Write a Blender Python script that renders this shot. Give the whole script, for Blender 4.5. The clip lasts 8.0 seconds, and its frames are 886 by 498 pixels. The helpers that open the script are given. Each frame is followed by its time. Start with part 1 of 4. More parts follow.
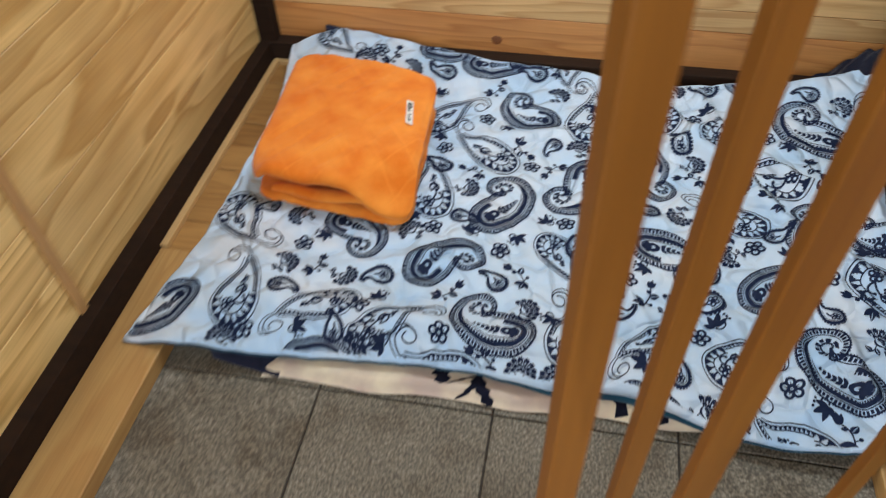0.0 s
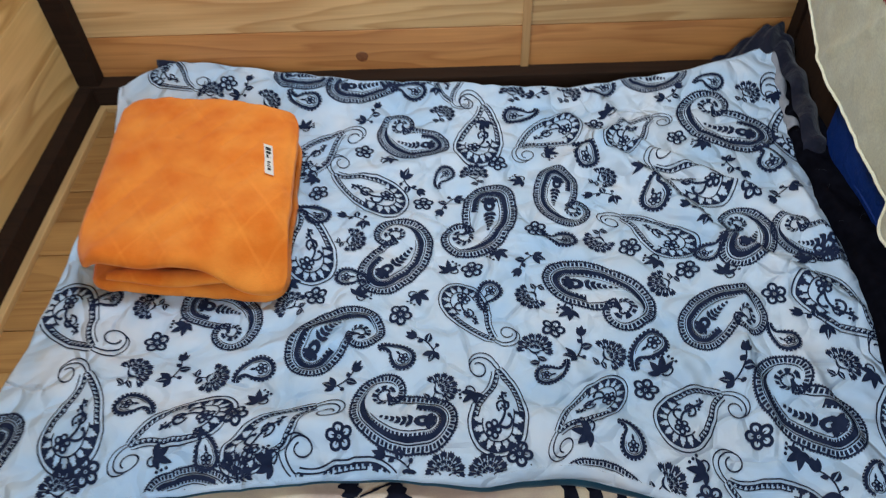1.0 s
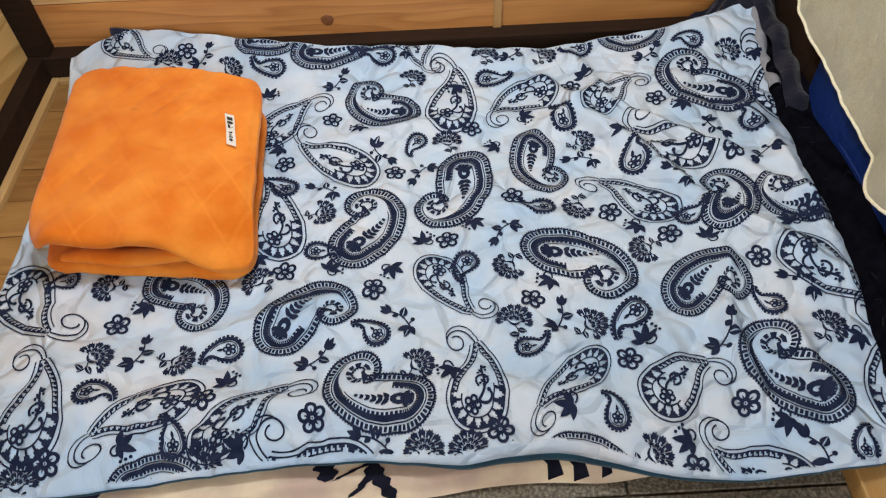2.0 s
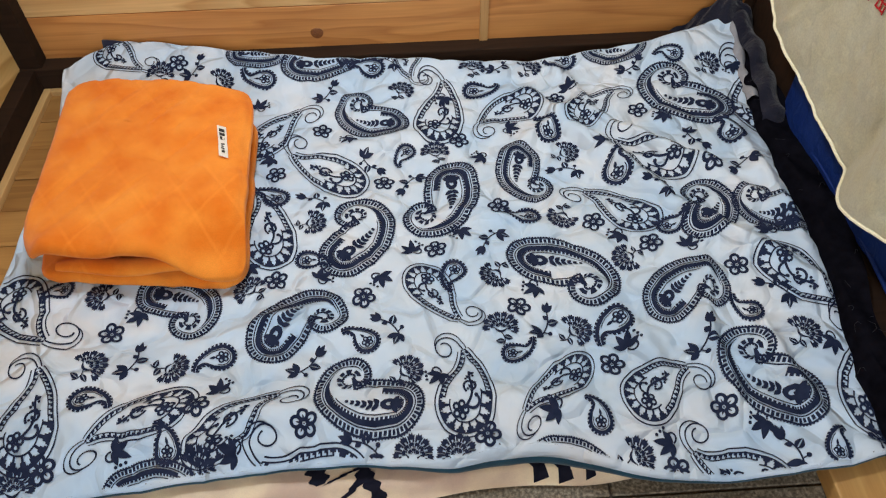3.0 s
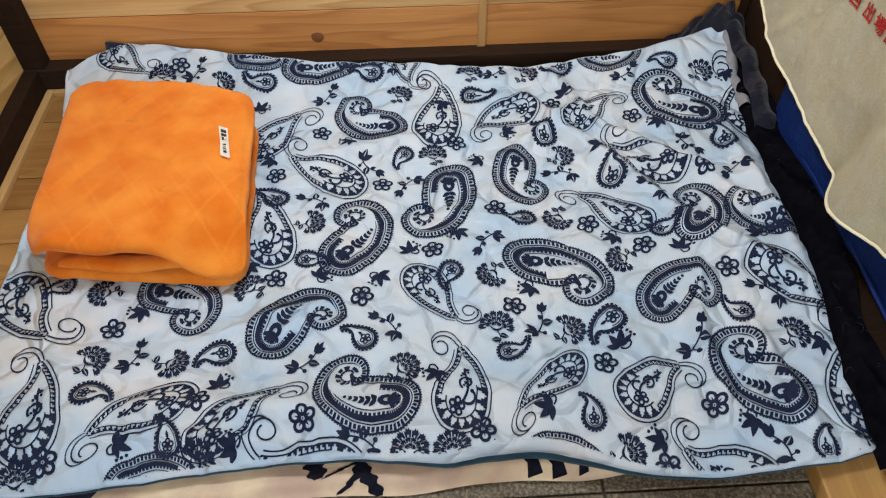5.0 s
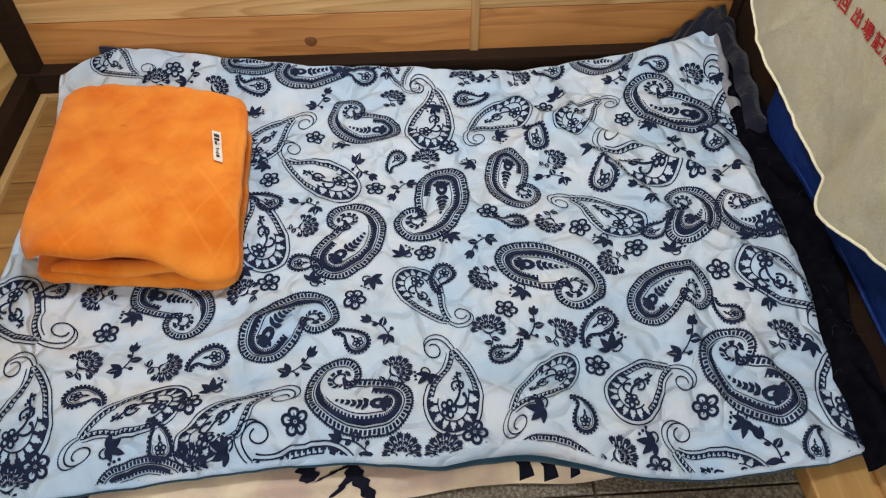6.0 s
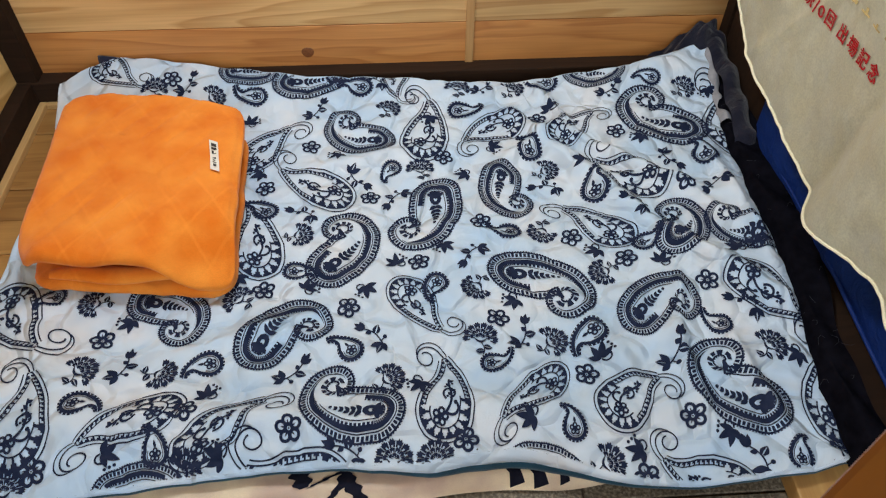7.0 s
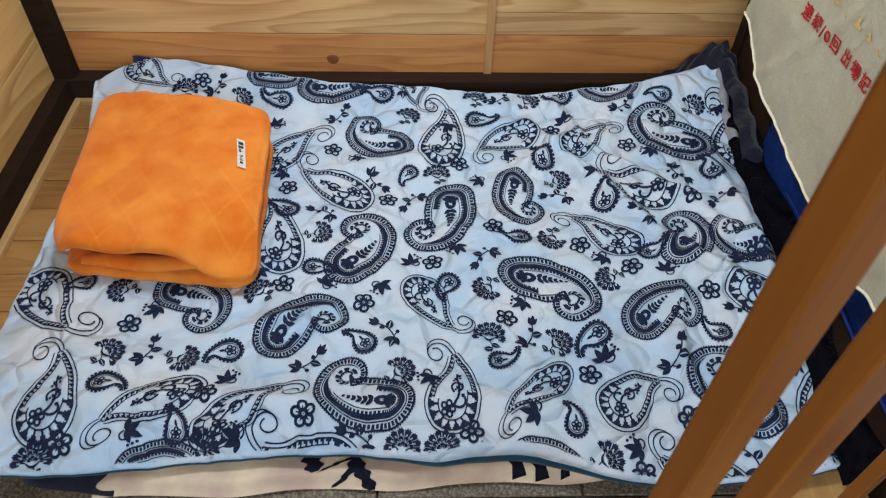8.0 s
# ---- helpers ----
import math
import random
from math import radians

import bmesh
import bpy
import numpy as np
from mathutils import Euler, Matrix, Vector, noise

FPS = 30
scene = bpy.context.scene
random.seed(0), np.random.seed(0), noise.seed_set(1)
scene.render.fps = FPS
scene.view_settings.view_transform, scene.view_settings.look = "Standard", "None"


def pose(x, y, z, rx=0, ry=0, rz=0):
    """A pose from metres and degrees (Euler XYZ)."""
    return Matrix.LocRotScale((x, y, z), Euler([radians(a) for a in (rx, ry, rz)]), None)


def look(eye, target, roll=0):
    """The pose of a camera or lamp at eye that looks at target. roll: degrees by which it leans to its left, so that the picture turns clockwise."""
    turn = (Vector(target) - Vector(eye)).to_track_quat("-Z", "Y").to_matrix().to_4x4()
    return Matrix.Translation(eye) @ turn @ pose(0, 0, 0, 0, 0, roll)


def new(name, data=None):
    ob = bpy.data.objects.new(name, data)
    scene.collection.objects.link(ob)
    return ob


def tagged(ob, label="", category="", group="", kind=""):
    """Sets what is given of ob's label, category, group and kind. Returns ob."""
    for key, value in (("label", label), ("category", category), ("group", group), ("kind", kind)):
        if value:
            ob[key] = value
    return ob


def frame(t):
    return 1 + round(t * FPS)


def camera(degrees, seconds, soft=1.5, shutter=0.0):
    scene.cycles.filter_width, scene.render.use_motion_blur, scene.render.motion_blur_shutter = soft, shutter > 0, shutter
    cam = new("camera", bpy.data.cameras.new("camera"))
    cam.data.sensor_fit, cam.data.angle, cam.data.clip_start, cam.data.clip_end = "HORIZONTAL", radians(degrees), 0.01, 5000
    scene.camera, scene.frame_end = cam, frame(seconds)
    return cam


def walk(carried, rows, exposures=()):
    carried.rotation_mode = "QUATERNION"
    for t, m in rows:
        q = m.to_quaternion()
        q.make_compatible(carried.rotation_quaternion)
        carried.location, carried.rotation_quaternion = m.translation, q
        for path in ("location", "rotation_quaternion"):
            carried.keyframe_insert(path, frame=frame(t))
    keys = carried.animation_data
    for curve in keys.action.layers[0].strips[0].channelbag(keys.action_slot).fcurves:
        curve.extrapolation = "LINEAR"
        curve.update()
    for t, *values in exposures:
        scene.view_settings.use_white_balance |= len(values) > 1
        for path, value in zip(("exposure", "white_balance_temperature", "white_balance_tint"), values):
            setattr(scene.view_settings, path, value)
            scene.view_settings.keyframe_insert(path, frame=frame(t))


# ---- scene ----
cam = camera(62.6, 8.0, soft=1.2, shutter=0.5)
METRES, EYE, TILT, LEAN, TURN = 8.0, 1.5, 0.0, 0.0, 0.0
PATH = [
    (0, (0.798, -1.551, 1.072), (0.505, -0.226, -0.397), -2.4),
    (0.5, (0.763, -1.392, 1.036), (0.639, -0.042, -0.435), -3.1),
    (1, (0.79, -1.313, 0.978), (0.76, 0.023, -0.51), -2.4),
    (1.5, (0.793, -1.286, 0.929), (0.792, 0.003, -0.6), -2.6),
    (2, (0.798, -1.284, 0.94), (0.821, -0.008, -0.599), -2.2),
    (3.5, (0.795, -1.308, 0.972), (0.864, -0.014, -0.551), -0.7),
    (4, (0.794, -1.314, 0.974), (0.865, -0.015, -0.545), -0.4),
    (4.5, (0.791, -1.319, 0.972), (0.863, -0.017, -0.544), -0.2),
    (6, (0.799, -1.323, 0.978), (0.881, -0.016, -0.534), 0.0),
    (6.5, (0.805, -1.326, 0.984), (0.895, -0.01, -0.52), 0.2),
    (7, (0.804, -1.332, 0.992), (0.896, -0.01, -0.506), 0.6),
    (7.5, (0.8, -1.349, 1.001), (0.884, -0.016, -0.487), 1.2),
    (8, (0.796, -1.38, 1.018), (0.861, -0.031, -0.458), 1.9),
]
EXPOSURES = [
    (0.0, -0.01, 5800, 7), (0.5, -0.16, 5600, 6), (1.0, -0.18, 5500, 6), (1.5, -0.01, 5700, 8), (2.0, 0.01, 6300, 11), (3.5, -0.01, 6350, 10),
    (4.5, -0.01, 6350, 10), (7.0, -0.04, 6250, 9), (7.5, -0.06, 6200, 9), (8.0, -0.11, 5800, 8),
]
walk(cam, [(t, look(eye, target, roll)) for t, eye, target, roll in PATH], EXPOSURES)

# ---- light ----
world = bpy.data.worlds.new("sky_world")
scene.world = world
world.use_nodes = True
wn = world.node_tree.nodes
sky = wn.new("ShaderNodeTexSky")
sky.sky_type = "NISHITA"
sky.sun_disc = False
sky.sun_elevation = radians(38)
sky.sun_rotation = radians(200)
world.node_tree.links.new(sky.outputs["Color"], wn["Background"].inputs["Color"])
wn["Background"].inputs["Strength"].default_value = 0.12


def area_lamp(name, eye, target, width, height, watts, colour):
    data = bpy.data.lights.new(name, "AREA")
    data.shape, data.size, data.size_y, data.energy, data.color = "RECTANGLE", width, height, watts, colour
    ob = new(name, data)
    ob.matrix_world = look(eye, target)
    return ob


# two added, unseen lamps: sky stand-in at the shed's open front, fill from overhead
area_lamp("daylight_opening", (0.75, -3.0, 1.3), (0.75, -0.3, 0.2), 1.7, 1.5, 28, (0.93, 0.97, 1.0))
area_lamp("ceiling_lamp", (0.70, -0.30, 1.36), (0.90, -0.45, 0.0), 0.26, 0.16, 10.5, (0.94, 0.98, 1.0))


# ---- materials ----
def material(name, colour, rough=0.7, sheen=0.0):
    m = bpy.data.materials.new(name)
    m.use_nodes = True
    b = m.node_tree.nodes["Principled BSDF"]
    b.inputs["Base Color"].default_value = (*colour, 1)
    b.inputs["Roughness"].default_value = rough
    b.inputs["Sheen Weight"].default_value = sheen
    return m


def node(m, kind, **values):
    n = m.node_tree.nodes.new(kind)
    for key, value in values.items():
        n.inputs[key].default_value = value
    return n


def link(m, a, b):
    m.node_tree.links.new(a, b)


def ramp(m, fac, stops):
    r = m.node_tree.nodes.new("ShaderNodeValToRGB")
    while len(r.color_ramp.elements) < len(stops):
        r.color_ramp.elements.new(0.5)
    for e, (at, colour) in zip(r.color_ramp.elements, stops):
        e.position, e.color = at, (*colour, 1)
    link(m, fac, r.inputs["Fac"])
    return r.outputs["Color"]


def mixed(m, kind, fac, a, b):
    n = m.node_tree.nodes.new("ShaderNodeMix")
    n.data_type, n.blend_type = "RGBA", kind
    for socket, value in ((n.inputs[0], fac), (n.inputs[6], a), (n.inputs[7], b)):
        if isinstance(value, (int, float)):
            socket.default_value = value
        elif isinstance(value, tuple):
            socket.default_value = (*value, 1)
        else:
            link(m, value, socket)
    return n.outputs[2]


def bumped(m, height, strength, distance):
    n = node(m, "ShaderNodeBump", Strength=strength, Distance=distance)
    link(m, height, n.inputs["Height"])
    link(m, n.outputs["Normal"], m.node_tree.nodes["Principled BSDF"].inputs["Normal"])


def coords(m, scale, spread=0.0):
    """Object coordinates, scaled, shifted for each object by its own random number."""
    tc = m.node_tree.nodes.new("ShaderNodeTexCoord")
    mp = node(m, "ShaderNodeMapping", Scale=scale)
    link(m, tc.outputs["Object"], mp.inputs["Vector"])
    if spread:
        info = m.node_tree.nodes.new("ShaderNodeObjectInfo")
        mul = m.node_tree.nodes.new("ShaderNodeVectorMath")
        mul.operation = "MULTIPLY"
        mul.inputs[1].default_value = (spread, spread * 1.7, spread * 2.3)
        link(m, info.outputs["Random"], mul.inputs[0])
        link(m, mul.outputs["Vector"], mp.inputs["Location"])
    return mp.outputs["Vector"]


def wood(name, pale, dark, along, rough=0.5, grain=1.0, vary=0.25, figure=0.75):
    """Sawn board: figure rings stretched along one axis ('x', 'y' or 'z'), fine pores, slight tone change board by board."""
    m = material(name, pale, rough)
    b = m.node_tree.nodes["Principled BSDF"]
    long = {"x": 0, "y": 1, "z": 2}[along]
    slow = [9.0 * grain] * 3
    slow[long] = 0.9 * grain
    fast = [260.0] * 3
    fast[long] = 7.0
    v = coords(m, slow, 9.0)
    n1 = node(m, "ShaderNodeTexNoise", Scale=1.0, Detail=2.5, Distortion=0.35)
    link(m, v, n1.inputs["Vector"])
    rings = m.node_tree.nodes.new("ShaderNodeMath")
    rings.operation = "MULTIPLY"
    rings.inputs[1].default_value = 11.0
    link(m, n1.outputs["Fac"], rings.inputs[0])
    saw = m.node_tree.nodes.new("ShaderNodeMath")
    saw.operation = "FRACT"
    link(m, rings.outputs[0], saw.inputs[0])
    figured = ramp(m, saw.outputs[0], [(0.0, pale), (0.5, tuple(p * 0.6 + d * 0.4 for p, d in zip(pale, dark))), (0.86, dark), (1.0, pale)])
    pores = node(m, "ShaderNodeTexNoise", Scale=1.0, Detail=2.0)
    link(m, coords(m, fast, 5.0), pores.inputs["Vector"])
    fine = ramp(m, pores.outputs["Fac"], [(0.35, (0.72, 0.66, 0.6)), (0.62, (1, 1, 1))])
    soft = node(m, "ShaderNodeTexNoise", Scale=5.0, Detail=2.0)
    link(m, coords(m, (1, 1, 1), 3.0), soft.inputs["Vector"])
    blot = ramp(m, soft.outputs["Fac"], [(0.3, (0.8, 0.76, 0.72)), (0.7, (1.08, 1.06, 1.02))])
    c = mixed(m, "MIX", figure, pale, figured)
    c = mixed(m, "MULTIPLY", 0.3, c, fine)
    c = mixed(m, "MULTIPLY", 0.7, c, blot)
    info = m.node_tree.nodes.new("ShaderNodeObjectInfo")
    tone = ramp(m, info.outputs["Random"], [(0.0, (1 - vary, 1 - vary * 1.15, 1 - vary * 1.3)), (1.0, (1, 1, 1))])
    c = mixed(m, "MULTIPLY", 1.0, c, tone)
    link(m, c, b.inputs["Base Color"])
    bumped(m, pores.outputs["Fac"], 0.25, 0.0006)
    return m


def cloth(name, colour, second, scale=40.0, rough=0.9, sheen=0.2, bump=0.3, fuzz=900.0, wrinkle=0.0):
    m = material(name, colour, rough, sheen)
    b = m.node_tree.nodes["Principled BSDF"]
    b.inputs["Specular IOR Level"].default_value = 0.12
    n = node(m, "ShaderNodeTexNoise", Scale=scale, Detail=3.0)
    link(m, coords(m, (1, 1, 1)), n.inputs["Vector"])
    f = node(m, "ShaderNodeTexNoise", Scale=fuzz, Detail=2.0)
    link(m, coords(m, (1, 1, 1)), f.inputs["Vector"])
    c = mixed(m, "MIX", ramp(m, n.outputs["Fac"], [(0.35, (0, 0, 0)), (0.65, (1, 1, 1))]), colour, second)
    c = mixed(m, "MULTIPLY", 0.35, c, ramp(m, f.outputs["Fac"], [(0.3, (0.7, 0.7, 0.7)), (0.7, (1.1, 1.1, 1.1))]))
    link(m, c, b.inputs["Base Color"])
    if wrinkle:
        g = node(m, "ShaderNodeTexNoise", Scale=26.0, Detail=3.0, Distortion=0.7)
        link(m, coords(m, (1, 1, 1)), g.inputs["Vector"])
        bumped(m, mixed(m, "MIX", 0.08, g.outputs["Fac"], f.outputs["Fac"]), bump, wrinkle)
    else:
        bumped(m, f.outputs["Fac"], bump, 0.001)
    return m


M_BACK_UP = wood("pale_cedar", (0.88, 0.60, 0.27), (0.56, 0.29, 0.085), "x", figure=0.7)
M_BACK_LOW = wood("red_cedar", (0.66, 0.31, 0.09), (0.44, 0.165, 0.04), "x", figure=0.7, vary=0.05)
M_LEFT = wood("side_cedar", (0.95, 0.68, 0.28), (0.58, 0.34, 0.095), "y", figure=0.85, vary=0.25, grain=0.75)
M_BATTEN = wood("batten_wood", (0.6, 0.36, 0.14), (0.5, 0.26, 0.09), "z", figure=0.4, vary=0.1)
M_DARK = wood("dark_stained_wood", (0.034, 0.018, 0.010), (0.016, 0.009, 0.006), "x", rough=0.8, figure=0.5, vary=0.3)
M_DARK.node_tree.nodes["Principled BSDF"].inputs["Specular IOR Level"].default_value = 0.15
M_STRIP = wood("yellow_pine", (0.6, 0.37, 0.13), (0.45, 0.23, 0.07), "y", figure=0.5, vary=0.15)
M_PLANK = wood("worn_pine", (0.5, 0.28, 0.085), (0.33, 0.16, 0.045), "x", figure=0.6, vary=0.35)
M_BAR = wood("varnished_bar_wood", (0.30, 0.117, 0.016), (0.21, 0.078, 0.011), "z", rough=0.38, figure=0.4, vary=0.08)
M_KNOT = wood("knot_wood", (0.30, 0.11, 0.03), (0.14, 0.05, 0.015), "y", grain=6.0)
M_PLASTER = cloth("plaster", (0.62, 0.58, 0.5), (0.55, 0.5, 0.43), 3.0, sheen=0.0)


# ---- building helpers ----
def part(name, bm, mat, parent=None, label="", smooth=False):
    me = bpy.data.meshes.new(name)
    bm.to_mesh(me)
    bm.free()
    me.materials.append(mat)
    for p in me.polygons:
        p.use_smooth = smooth
    ob = new(name, me)
    if parent:
        ob.parent = parent
    if label:
        ob["label"] = label
    return ob


def block(lo, hi, bevel=0.0, segments=2):
    """A box from corner to corner with softened edges."""
    bm = bmesh.new()
    bmesh.ops.create_cube(bm, size=1.0)
    for v in bm.verts:
        v.co = [a + (b - a) * (c + 0.5) for a, b, c in zip(lo, hi, v.co)]
    if bevel:
        bmesh.ops.bevel(bm, geom=bm.edges[:], offset=bevel, segments=segments, affect="EDGES", profile=0.6)
    return bm


def holder(name, place=(0, 0, 0)):
    ob = new(name)
    ob.location = place
    return ob


def sheet(fx, us, vs, close_u=False):
    """A bmesh grid of the points fx(u, v)."""
    bm = bmesh.new()
    rows = [[bm.verts.new(fx(u, v)) for u in us] for v in vs]
    for a, b in zip(rows, rows[1:]):
        n = len(us)
        for i in range(n if close_u else n - 1):
            bm.faces.new((a[i], a[(i + 1) % n], b[(i + 1) % n], b[i]))
    return bm


def tube(points, radius, sides=8):
    bm = bmesh.new()
    rings = []
    for i, p in enumerate(points):
        p = Vector(p)
        d = (Vector(points[min(i + 1, len(points) - 1)]) - Vector(points[max(i - 1, 0)])).normalized()
        a = d.orthogonal().normalized() if abs(d.z) > 0.9 else d.cross(Vector((0, 0, 1))).normalized()
        b = d.cross(a)
        rings.append([bm.verts.new(p + radius * (math.cos(k * math.tau / sides) * a + math.sin(k * math.tau / sides) * b)) for k in range(sides)])
    for r, s in zip(rings, rings[1:]):
        for k in range(sides):
            bm.faces.new((r[k], r[(k + 1) % sides], s[(k + 1) % sides], s[k]))
    bm.faces.new(rings[0])
    bm.faces.new(rings[-1][::-1])
    bmesh.ops.recalc_face_normals(bm, faces=bm.faces[:])
    return bm


def step01(a, b, v):
    t = np.clip((v - a) / (b - a), 0, 1)
    return t * t * (3 - 2 * t)


# ---- the structure ----
LEFT, RIGHT, FRONT = 0.012, 1.485, -1.3
SILL = 0.092

wall_back = tagged(holder("wall_back"), "back wall of horizontal cedar boards with a thin batten", "wall", kind="structure")
wall_left = tagged(holder("wall_left"), "side wall of wide pale cedar boards with a batten", "wall", kind="structure")
wall_right = tagged(holder("wall_right"), "side wall of dark stained boards behind hanging cloths", "wall", kind="structure")


def board(parent, lo, hi, mat, bevel=0.0012):
    return part("board", block(lo, hi, bevel, 1), mat, parent)


# back wall: low reddish board, then pale boards, split by the batten
for x0, x1, joints in ((LEFT, 0.947, (0.183, 0.285, 0.39, 0.5, 0.62, 0.75)), (0.947, RIGHT, (0.183, 0.236, 0.33, 0.44, 0.55, 0.65, 0.75))):
    board(wall_back, (x0, 0.0, SILL - 0.03), (x1 - 0.0008, 0.014, joints[0] - 0.0006), M_BACK_LOW)
    for z0, z1 in zip(joints, joints[1:]):
        board(wall_back, (x0, 0.0, z0 + 0.0006), (x1 - 0.0008, 0.014, z1 - 0.0006), M_BACK_UP)
part("batten", block((0.939, -0.006, SILL - 0.01), (0.956, 0.001, 0.75), 0.0015), M_BATTEN, wall_back)
bm = bmesh.new()
bmesh.ops.create_uvsphere(bm, u_segments=20, v_segments=8, radius=1.0)
for v in bm.verts:
    v.co = (0.609 + v.co.x * 0.013 * (1 + 0.15 * v.co.z), v.co.y * 0.0012, 0.121 + v.co.z * 0.012)
part("knot", bm, M_KNOT, wall_back, "dark brown knot", smooth=True)
part("outer_boarding", block((LEFT - 0.2, 0.015, 0.0), (RIGHT + 0.3, 0.05, 2.3)), M_BACK_UP, wall_back)
# left wall
for y0, y1 in ((-0.9, -0.03), (-1.75, -0.9)):
    for z0, z1 in ((SILL - 0.03, 0.192), (0.192, 0.303), (0.303, 0.415), (0.415, 0.527), (0.527, 0.64), (0.64, 0.75)):
        board(wall_left, (LEFT - 0.014, y0, z0 + 0.0005), (LEFT, y1, z1 - 0.0005), M_LEFT)
part("batten", block((LEFT - 0.001, -0.915, SILL - 0.01), (LEFT + 0.006, -0.897, 0.75), 0.0015), M_BATTEN, wall_left)
part("outer_boarding", block((LEFT - 0.06, -3.1, 0.0), (LEFT - 0.015, 0.014, 2.3)), M_LEFT, wall_left)
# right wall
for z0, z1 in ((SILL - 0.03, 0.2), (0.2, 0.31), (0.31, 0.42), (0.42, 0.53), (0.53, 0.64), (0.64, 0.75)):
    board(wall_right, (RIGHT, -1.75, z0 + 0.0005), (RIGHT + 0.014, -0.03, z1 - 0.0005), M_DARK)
part("outer_boarding", block((RIGHT + 0.3, -3.1, 0.0), (RIGHT + 0.34, 0.05, 2.3)), M_LEFT, wall_right)

# dark sills along three sides and the corner posts
def sill(name, lo, hi, label):
    return tagged(part(name, block(lo, hi, 0.003), M_DARK), label, "sill", kind="structure")


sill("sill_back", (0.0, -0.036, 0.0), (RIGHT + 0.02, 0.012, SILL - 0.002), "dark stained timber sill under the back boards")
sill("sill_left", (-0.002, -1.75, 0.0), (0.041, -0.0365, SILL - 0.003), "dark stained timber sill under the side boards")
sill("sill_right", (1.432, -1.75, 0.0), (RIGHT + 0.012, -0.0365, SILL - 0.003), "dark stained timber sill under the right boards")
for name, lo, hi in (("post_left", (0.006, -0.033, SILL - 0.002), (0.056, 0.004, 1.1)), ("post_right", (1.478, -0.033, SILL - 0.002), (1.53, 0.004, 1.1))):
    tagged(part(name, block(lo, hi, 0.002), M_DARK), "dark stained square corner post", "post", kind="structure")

# unseen ceiling and front wall, added like the outer boarding to close the shed
tagged(part("ceiling", block((-0.2, -3.2, 2.3), (2.0, 0.1, 2.34)), M_PLASTER), "plain pale ceiling, unseen, added to close the shed", "ceiling", kind="structure")
front = tagged(holder("wall_front"), "unseen plain wall with a wide opening, added behind the viewer", "wall", kind="structure")
for lo, hi in (((-0.2, -3.2, 0), (1.9, -3.1, 0.45)), ((-0.2, -3.2, 2.1), (1.9, -3.1, 2.3)), ((-0.2, -3.2, 0.45), (-0.1, -3.1, 2.1)), ((1.7, -3.2, 0.45), (1.9, -3.1, 2.1))):
    part("wall_panel", block(lo, hi), M_PLASTER, front)

# floor: square granite-look tiles with sunken joints
def tile_material():
    m = material("granite_tile", (0.2, 0.18, 0.155), 0.75)
    b = m.node_tree.nodes["Principled BSDF"]
    v = coords(m, (1, 1, 1), 4.0)
    speck = node(m, "ShaderNodeTexNoise", Scale=230.0, Detail=2.0)
    link(m, v, speck.inputs["Vector"])
    big = node(m, "ShaderNodeTexNoise", Scale=9.0, Detail=4.0)
    link(m, v, big.inputs["Vector"])
    vor = node(m, "ShaderNodeTexVoronoi", Scale=230.0)
    link(m, v, vor.inputs["Vector"])
    c = ramp(m, speck.outputs["Fac"], [(0.32, (0.078, 0.067, 0.050)), (0.5, (0.160, 0.140, 0.105)), (0.7, (0.31, 0.28, 0.22))])
    c = mixed(m, "MULTIPLY", 0.6, c, ramp(m, vor.outputs["Distance"], [(0.1, (0.6, 0.58, 0.55)), (0.5, (1.1, 1.1, 1.08))]))
    c = mixed(m, "MULTIPLY", 0.8, c, ramp(m, big.outputs["Fac"], [(0.32, (0.6, 0.52, 0.42)), (0.48, (0.92, 0.89, 0.84)), (0.62, (1.05, 1.03, 1.0))]))
    link(m, c, b.inputs["Base Color"])
    bumped(m, speck.outputs["Fac"], 0.35, 0.0012)
    return m


M_TILE = tile_material()
M_GROUT = cloth("grout", (0.085, 0.07, 0.055), (0.05, 0.04, 0.03), 60.0, sheen=0.0)
floor = tagged(part("floor", block((-0.3, -3.2, -0.06), (2.0, 0.1, -0.004)), M_GROUT), "square speckled granite floor tiles with dark joints", "floor", kind="structure")
TILE_X, TILE_Y = 0.436, -0.937

# strips of boarding beside the tiles
M_LIP = wood("pale_lip", (0.66, 0.43, 0.18), (0.52, 0.3, 0.1), "y", figure=0.4, vary=0.1)
deck_left = tagged(holder("deck_left"), "yellow pine boarding along the left sill with a raised lip", "boarding", kind="structure")
part("front_board", block((0.0415, -1.75, 0.0), (0.15, -0.70, 0.036), 0.003), M_STRIP, deck_left)
part("lip", block((0.0415, -0.6995, 0.0), (0.056, -0.0365, 0.044), 0.002), M_LIP, deck_left)
part("lip", block((0.0565, -0.0485, 0.0), (0.16, -0.0365, 0.044), 0.002), M_LIP, deck_left)
for i in range(8):
    part("plank", block((0.0565, -0.6995 + i * 0.0813, 0.0), (0.24, -0.6995 + (i + 1) * 0.0813 - 0.001, 0.033 + 0.0015 * (i % 2)), 0.0015, 1), M_PLANK, deck_left)
deck_right = tagged(holder("deck_right"), "yellow pine boarding along the right sill with a raised lip", "boarding", kind="structure")
part("front_board", block((1.318, -1.75, 0.0), (1.407, -0.5, 0.034), 0.003), M_STRIP, deck_right)
part("lip", block((1.4075, -1.75, 0.0), (1.4195, -0.5, 0.044), 0.002), M_LIP, deck_right)
part("edge_board", block((1.42, -1.75, 0.0), (1.4315, -0.5, 0.034), 0.002), M_STRIP, deck_right)

